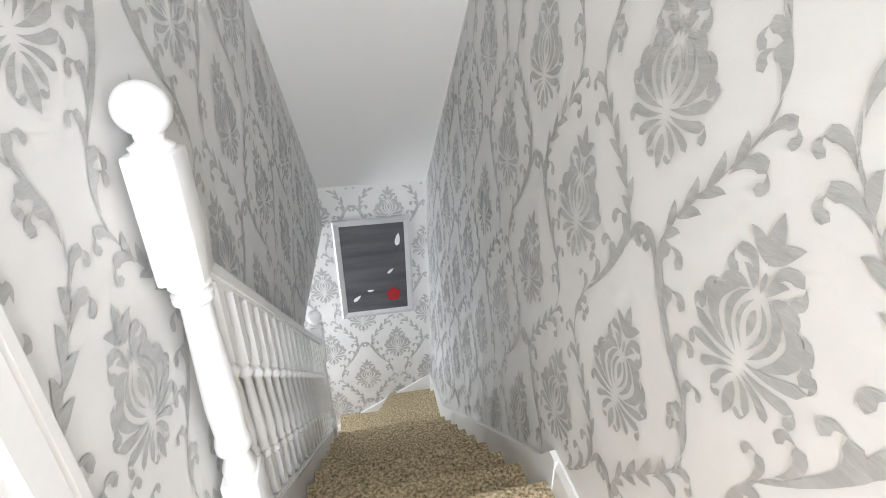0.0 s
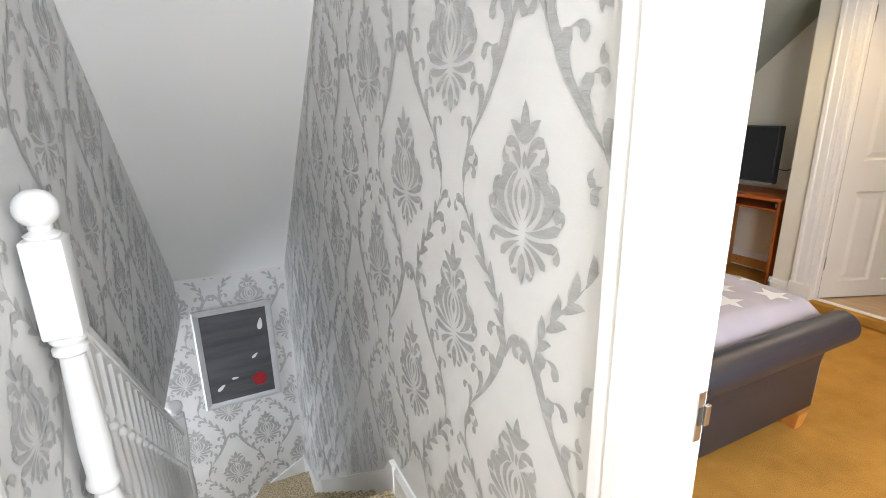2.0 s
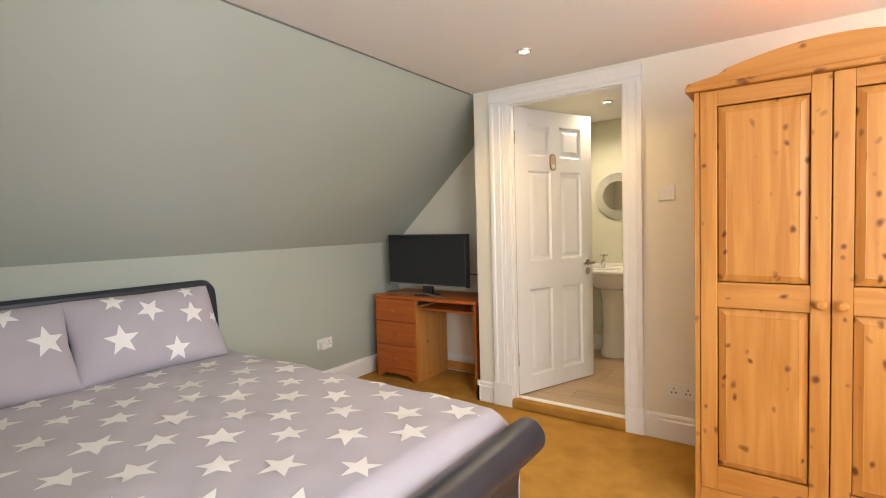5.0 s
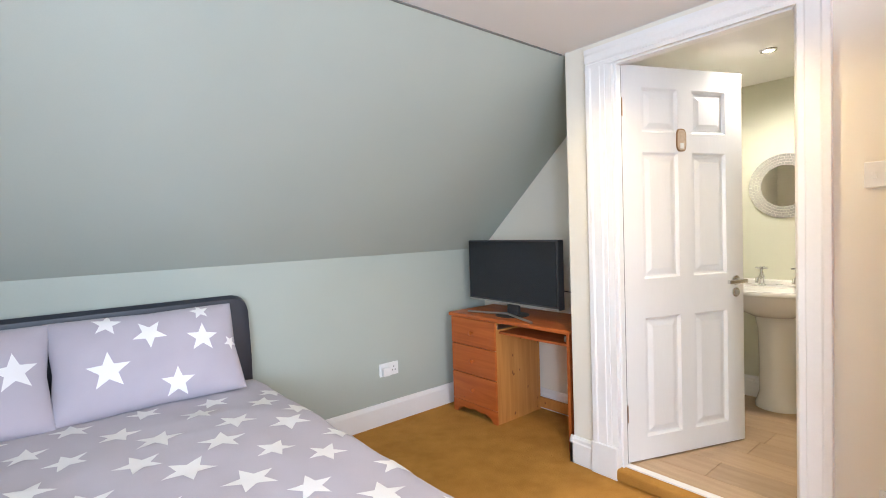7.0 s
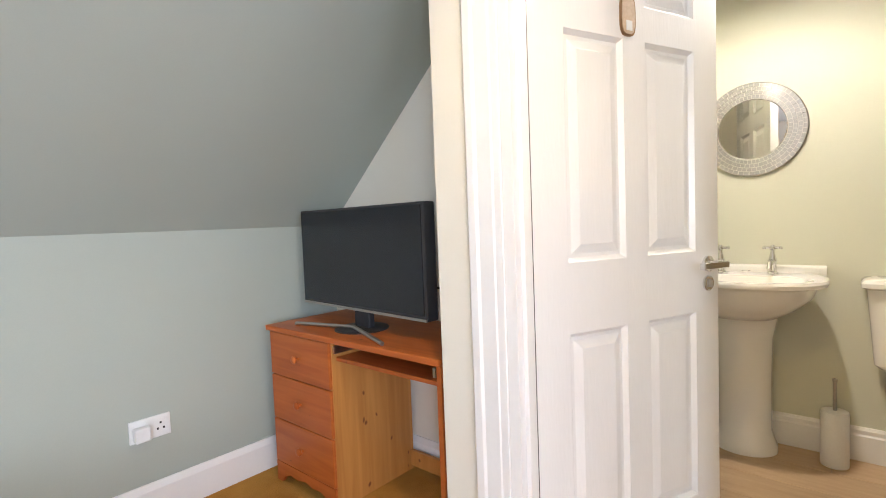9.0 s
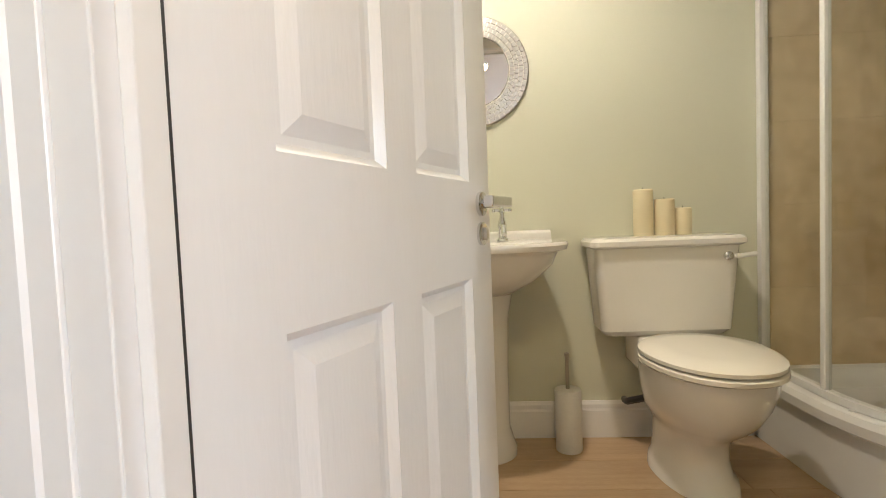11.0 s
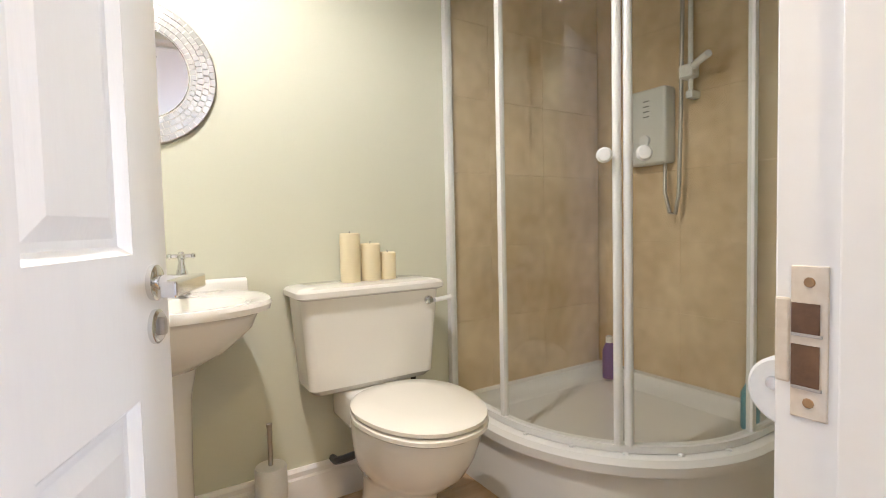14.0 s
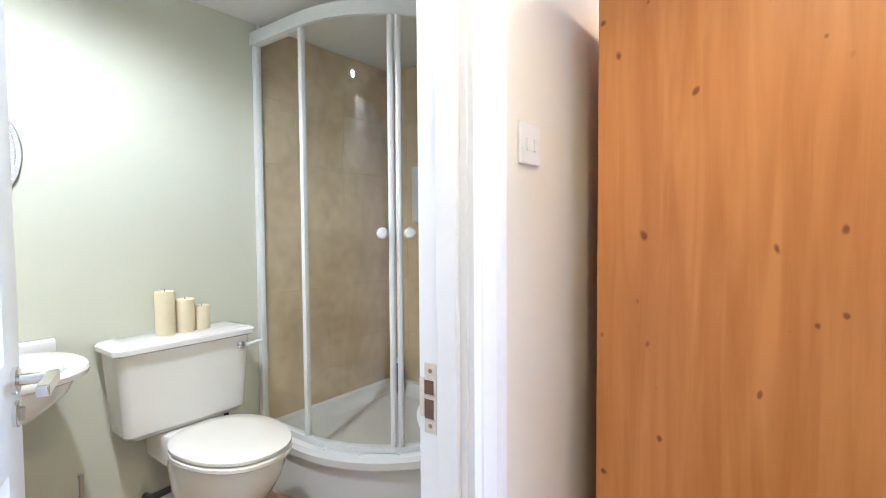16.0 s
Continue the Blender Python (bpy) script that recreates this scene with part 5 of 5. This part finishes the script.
# doorway frame at the stair head
jf = tagged(thing("trim", (XW, -1.2, ZF)), "white gloss painted door frame at the stair head", "door frame", kind="structure")
prof = [(XW - 0.002, -1.128), (XW - 0.020, -1.130), (XW - 0.020, -1.150), (XW - 0.013, -1.156), (XW - 0.022, -1.165), (XW - 0.022, -1.190), (XW - 0.014, -1.200), (XW - 0.014, -1.282), (-3.052, -1.282), (-3.03, -1.26), (-3.03, -1.128)]
part("jamb", prism(prof, "z", ZL, ZC - 0.001), M_WHITE, jf)
st = thing("strike_plate", (-3.05, -1.283, 0.88), "worn steel strike plate on the white door frame", "strike plate")
part("plate", box(-3.072, -3.058, -1.2855, -1.2815, 0.835, 0.915, 0.001), M_STEEL, st)
part("latch_hole", box(-3.070, -3.062, -1.2865, -1.2850, 0.862, 0.890), M_DARK, st)
part("lip", box(-3.060, -3.050, -1.290, -1.2845, 0.860, 0.892, 0.001), M_STEEL, st)
lf = tagged(thing("trim", (-4.1, -0.6, ZF)), "white painted door casing beside the landing", "door frame", kind="structure")
lx = left_x(-0.6)
prof = [(lx, -0.545), (lx + 0.018, -0.547), (lx + 0.018, -0.565), (lx + 0.011, -0.572), (lx + 0.022, -0.582), (lx + 0.022, -0.635), (lx + 0.012, -0.645), (lx + 0.012, -1.30), (lx - 0.01, -1.30), (lx - 0.01, -0.545)]
part("casing", prism(prof, "z", ZL, ZC - 0.001), M_WHITE, lf)
ls = thing("light_switch", (left_x(-0.25), -0.25, 1.29), "white double light switch on the papered stair wall", "light switch")
lx = left_x(-0.25)
part("plate", box(lx - 0.002, lx + 0.010, -0.32, -0.174, 1.245, 1.331, 0.003), M_PLASTIC, ls)
for y in (-0.285, -0.21):
    part("rocker", box(lx + 0.010, lx + 0.014, y - 0.008, y + 0.008, 1.275, 1.301, 0.001), M_PLASTIC, ls)

# ---- wallpaper print ----
PU, PV = 0.59, 0.665


def stroke(p0, p1, p2, w, tip=0.0, n=7, base=0.25):
    """A curved leaf along a quadratic curve; w is its fullest half width."""
    left, right = [], []
    for k in range(n + 1):
        t = k / n
        x = (1 - t) ** 2 * p0[0] + 2 * t * (1 - t) * p1[0] + t * t * p2[0]
        y = (1 - t) ** 2 * p0[1] + 2 * t * (1 - t) * p1[1] + t * t * p2[1]
        dx = 2 * (1 - t) * (p1[0] - p0[0]) + 2 * t * (p2[0] - p1[0])
        dy = 2 * (1 - t) * (p1[1] - p0[1]) + 2 * t * (p2[1] - p1[1])
        d = math.hypot(dx, dy) or 1
        r = w * max(0.02, (math.sin(math.pi * min(1, t ** (0.6 + base)))) ** 0.8 if tip == 0 else math.sin(math.pi / 2 * min(1, t * 1.15)) * (1 if t < 0.9 else math.sqrt(max(0, 1 - ((t - 0.9) / 0.1) ** 2)) * 0.9 + 0.05))
        left.append((x - dy / d * r, y + dx / d * r))
        right.append((x + dy / d * r, y - dx / d * r))
    return left + right[::-1]


def motif():
    """One repeat: a flower-shaped medallion and the scrolling bands round it."""
    half = [
        stroke((0.005, 0.098), (0.016, 0.128), (0.048, 0.142), 0.0120),
        stroke((0.008, 0.058), (0.026, 0.122), (0.062, 0.094), 0.0115, 1),
        stroke((0.064, 0.096), (0.076, 0.064), (0.048, 0.066), 0.0110, 1),
        stroke((0.012, 0.052), (0.022, 0.082), (0.042, 0.082), 0.0075),
        stroke((0.020, 0.050), (0.062, 0.060), (0.074, 0.034), 0.0110),
        stroke((0.036, 0.044), (0.126, 0.000), (0.034, -0.060), 0.0145),
        stroke((0.080, 0.034), (0.102, 0.026), (0.098, -0.008), 0.0095, 1),
        stroke((0.086, 0.002), (0.112, -0.006), (0.100, -0.036), 0.0100, 1),
        stroke((0.016, 0.050), (0.078, 0.000), (0.012, -0.060), 0.0082),
        stroke((0.006, 0.038), (0.044, 0.000), (0.004, -0.048), 0.0050),
        stroke((0.010, -0.068), (0.062, -0.068), (0.114, -0.040), 0.0105, 1),
        stroke((0.114, -0.042), (0.124, -0.022), (0.108, -0.014), 0.0080, 1),
        stroke((0.010, -0.078), (0.060, -0.094), (0.108, -0.078), 0.0105, 1),
        stroke((0.106, -0.080), (0.116, -0.096), (0.098, -0.108), 0.0085, 1),
        stroke((0.008, -0.088), (0.054, -0.104), (0.074, -0.130), 0.0095, 1),
        stroke((0.004, -0.098), (0.028, -0.106), (0.040, -0.150), 0.0082, 1),
        stroke((0.040, -0.148), (0.030, -0.168), (0.018, -0.148), 0.0065, 1),
    ]
    mid = [stroke((0, 0.096), (0, 0.13), (0, 0.178), 0.0150), stroke((0, 0.024), (0, 0.0), (0, -0.026), 0.0085), stroke((0, -0.112), (0, -0.145), (0, -0.180), 0.0125),
           stroke((0, 0.086), (0, 0.07), (0, 0.050), 0.0050)]

    def band(t, out=0.0):
        """The wavy stem round the medallions, wide beside one and narrow above it; out shifts to its side."""
        a = 2 * math.pi * t
        x, y = 0.1475 - 0.094 * math.cos(a), -0.3325 + 0.665 * t
        tx, ty = 0.094 * 2 * math.pi * math.sin(a), 0.665
        d = math.hypot(tx, ty)
        return x - out * ty / d, y + out * tx / d

    side = []
    for k in range(16):
        t = 0.04 + k / 17
        side.append(stroke(band(t), band(t + 0.03), band(t + 0.062), 0.0030 if t > 0.5 else 0.0036, base=0.1))
    def curl(t, s, f, w):
        """A comma leaf leaving the stem and hooking back at its head."""
        x, y = band(t)
        x2, y2 = band(t + 0.02)
        d = math.hypot(x2 - x, y2 - y)
        tx, ty = (x2 - x) / d, (y2 - y) / d
        nx, ny = -s * ty, s * tx
        at = lambda a, b: (x + tx * f * a + nx * f * b, y + ty * f * a + ny * f * b)
        side.append(stroke(at(0, 0.06), at(0.80, 0.08), at(0.72, 0.52), w, 1))
        side.append(stroke(at(0.74, 0.50), at(0.60, 0.86), at(0.34, 0.58), w * 0.74, 1))

    # a crescent with nested curls along the lower sweep
    side.append(stroke(band(0.14), band(0.34, -0.012), band(0.52, -0.002), 0.0125, 1))
    for t, f, w in ((0.12, 0.072, 0.0105), (0.20, 0.088, 0.0130), (0.29, 0.100, 0.0150), (0.40, 0.108, 0.0160)):
        curl(t, 1, f, w)
    curl(0.45, -1, 0.094, 0.0140)
    # acanthus curls where two bands part
    for t, s, f, w in ((-0.03, -1, 0.082, 0.0135), (0.05, -1, 0.072, 0.0120), (0.80, 1, 0.084, 0.0140), (0.89, 1, 0.068, 0.0115)):
        curl(t, s, f, w)
    # a leafy spray along the upper sweep
    for t, s, f, w in ((0.55, 1, 0.056, 0.0100), (0.58, -1, 0.058, 0.0105), (0.63, 1, 0.060, 0.0110), (0.66, -1, 0.060, 0.0110), (0.71, 1, 0.056, 0.0100), (0.74, -1, 0.062, 0.0110),
                       (0.82, -1, 0.052, 0.0095)):
        side.append(stroke(band(t, 0.003 * s), band(t + f * 0.9, 0.006 * s), band(t + f * 1.2, s * f * 0.5), w))
    return mid, half, side


def printed(place, name, umin, umax, vmin, vmax, inside, u0, v0, parent):
    """The silver print on one wall; place(u, v) gives the wall's point a hair in front of it."""
    mid, half, side = motif()
    verts, faces, count = [], [], [0]

    def lay(poly, cu, cv, flip):
        pts = [(cu + flip * p, cv + q) for p, q in poly]
        if not all(inside(u, v) for u, v in pts):
            return
        base = len(verts)
        count[0] += 1
        lift = 0.00002 * (count[0] % 101)
        verts.extend(place(u, v, lift) for u, v in pts)
        n = len(pts)
        m = n // 2
        for i in range(m - 1):
            f = (base + i, base + i + 1, base + n - 2 - i, base + n - 1 - i)
            faces.append(f if flip > 0 else f[::-1])

    i0, i1 = math.floor((umin - u0) / (PU / 2)) - 1, math.ceil((umax - u0) / (PU / 2)) + 1
    j0, j1 = math.floor((vmin - v0) / PV) - 1, math.ceil((vmax - v0) / PV) + 1
    for i in range(i0, i1 + 1):
        for j in range(j0, j1 + 1):
            cu, cv = u0 + i * PU / 2, v0 + j * PV + (PV / 2 if i % 2 else 0)
            for p in mid:
                lay(p, cu, cv, 1)
            for f in (1, -1):
                for p in half:
                    lay(p, cu, cv, f)
            if i % 2 == 0:
                for f in (1, -1):
                    for p in side:
                        lay(p, cu, cv, f)
    me = bpy.data.meshes.new(name)
    me.from_pydata(verts, [], faces)
    me.materials.append(M_SILVER)
    ob = new(name, me)
    ob.parent = bpy.data.objects[parent]
    tagged(ob, "silver damask print", kind="stuff")


printed(lambda u, v, w: (XW - 0.0010 - w, u, v), "damask_print", -1.1, 2.6, -2.1, ZC, lambda u, v: -1.125 < u < 2.595 and v < min(ZC, roof(u)) - 0.004 and v > ZL + 0.15 - (0 if u < -0.05 else 0.04 + SL * (u + 0.05)), -0.60, 1.46, "wall_partition")
printed(lambda u, v, w: (left_x(u) + 0.0010 + w, u, v), "damask_print", -1.3, 2.6, -2.3, ZC, lambda u, v: -1.29 < u < 2.595 and v < min(ZC, roof(u)) - 0.004 and (v > -0.32 or (u < 1.14 and v > -2.6)) and u > -0.54, -0.33, 1.28, "wall_stairs_left")
printed(lambda u, v, w: (u, 2.599 - w, v), "damask_print", -5.1, XW, -2.6, 0.1, lambda u, v: -5.09 < u < XW - 0.003 and -2.55 < v < roof(2.6) - 0.003 and v > -2.0 + 0.5 * (u - XW), -3.40, -1.52, "wall_stairs_far")

# ---- laminate planks ----
plank_rng = random.Random(3)
x = -0.03
while x < XB - 0.01:
    x1 = min(x + 0.19, XB)
    y = YS - plank_rng.uniform(0.1, 1.0)
    while y < 0.17:
        y1 = min(y + 1.25, 0.17)
        a = max(y, YS)
        if y1 - a > 0.03:
            part("plank", box(x + 0.0008, x1 - 0.0008, a + 0.0008, y1 - 0.0008, -0.008, 0.0, 0.0008, 1), M_LAM, floor_bath)
        y += 1.25
    x += 0.19
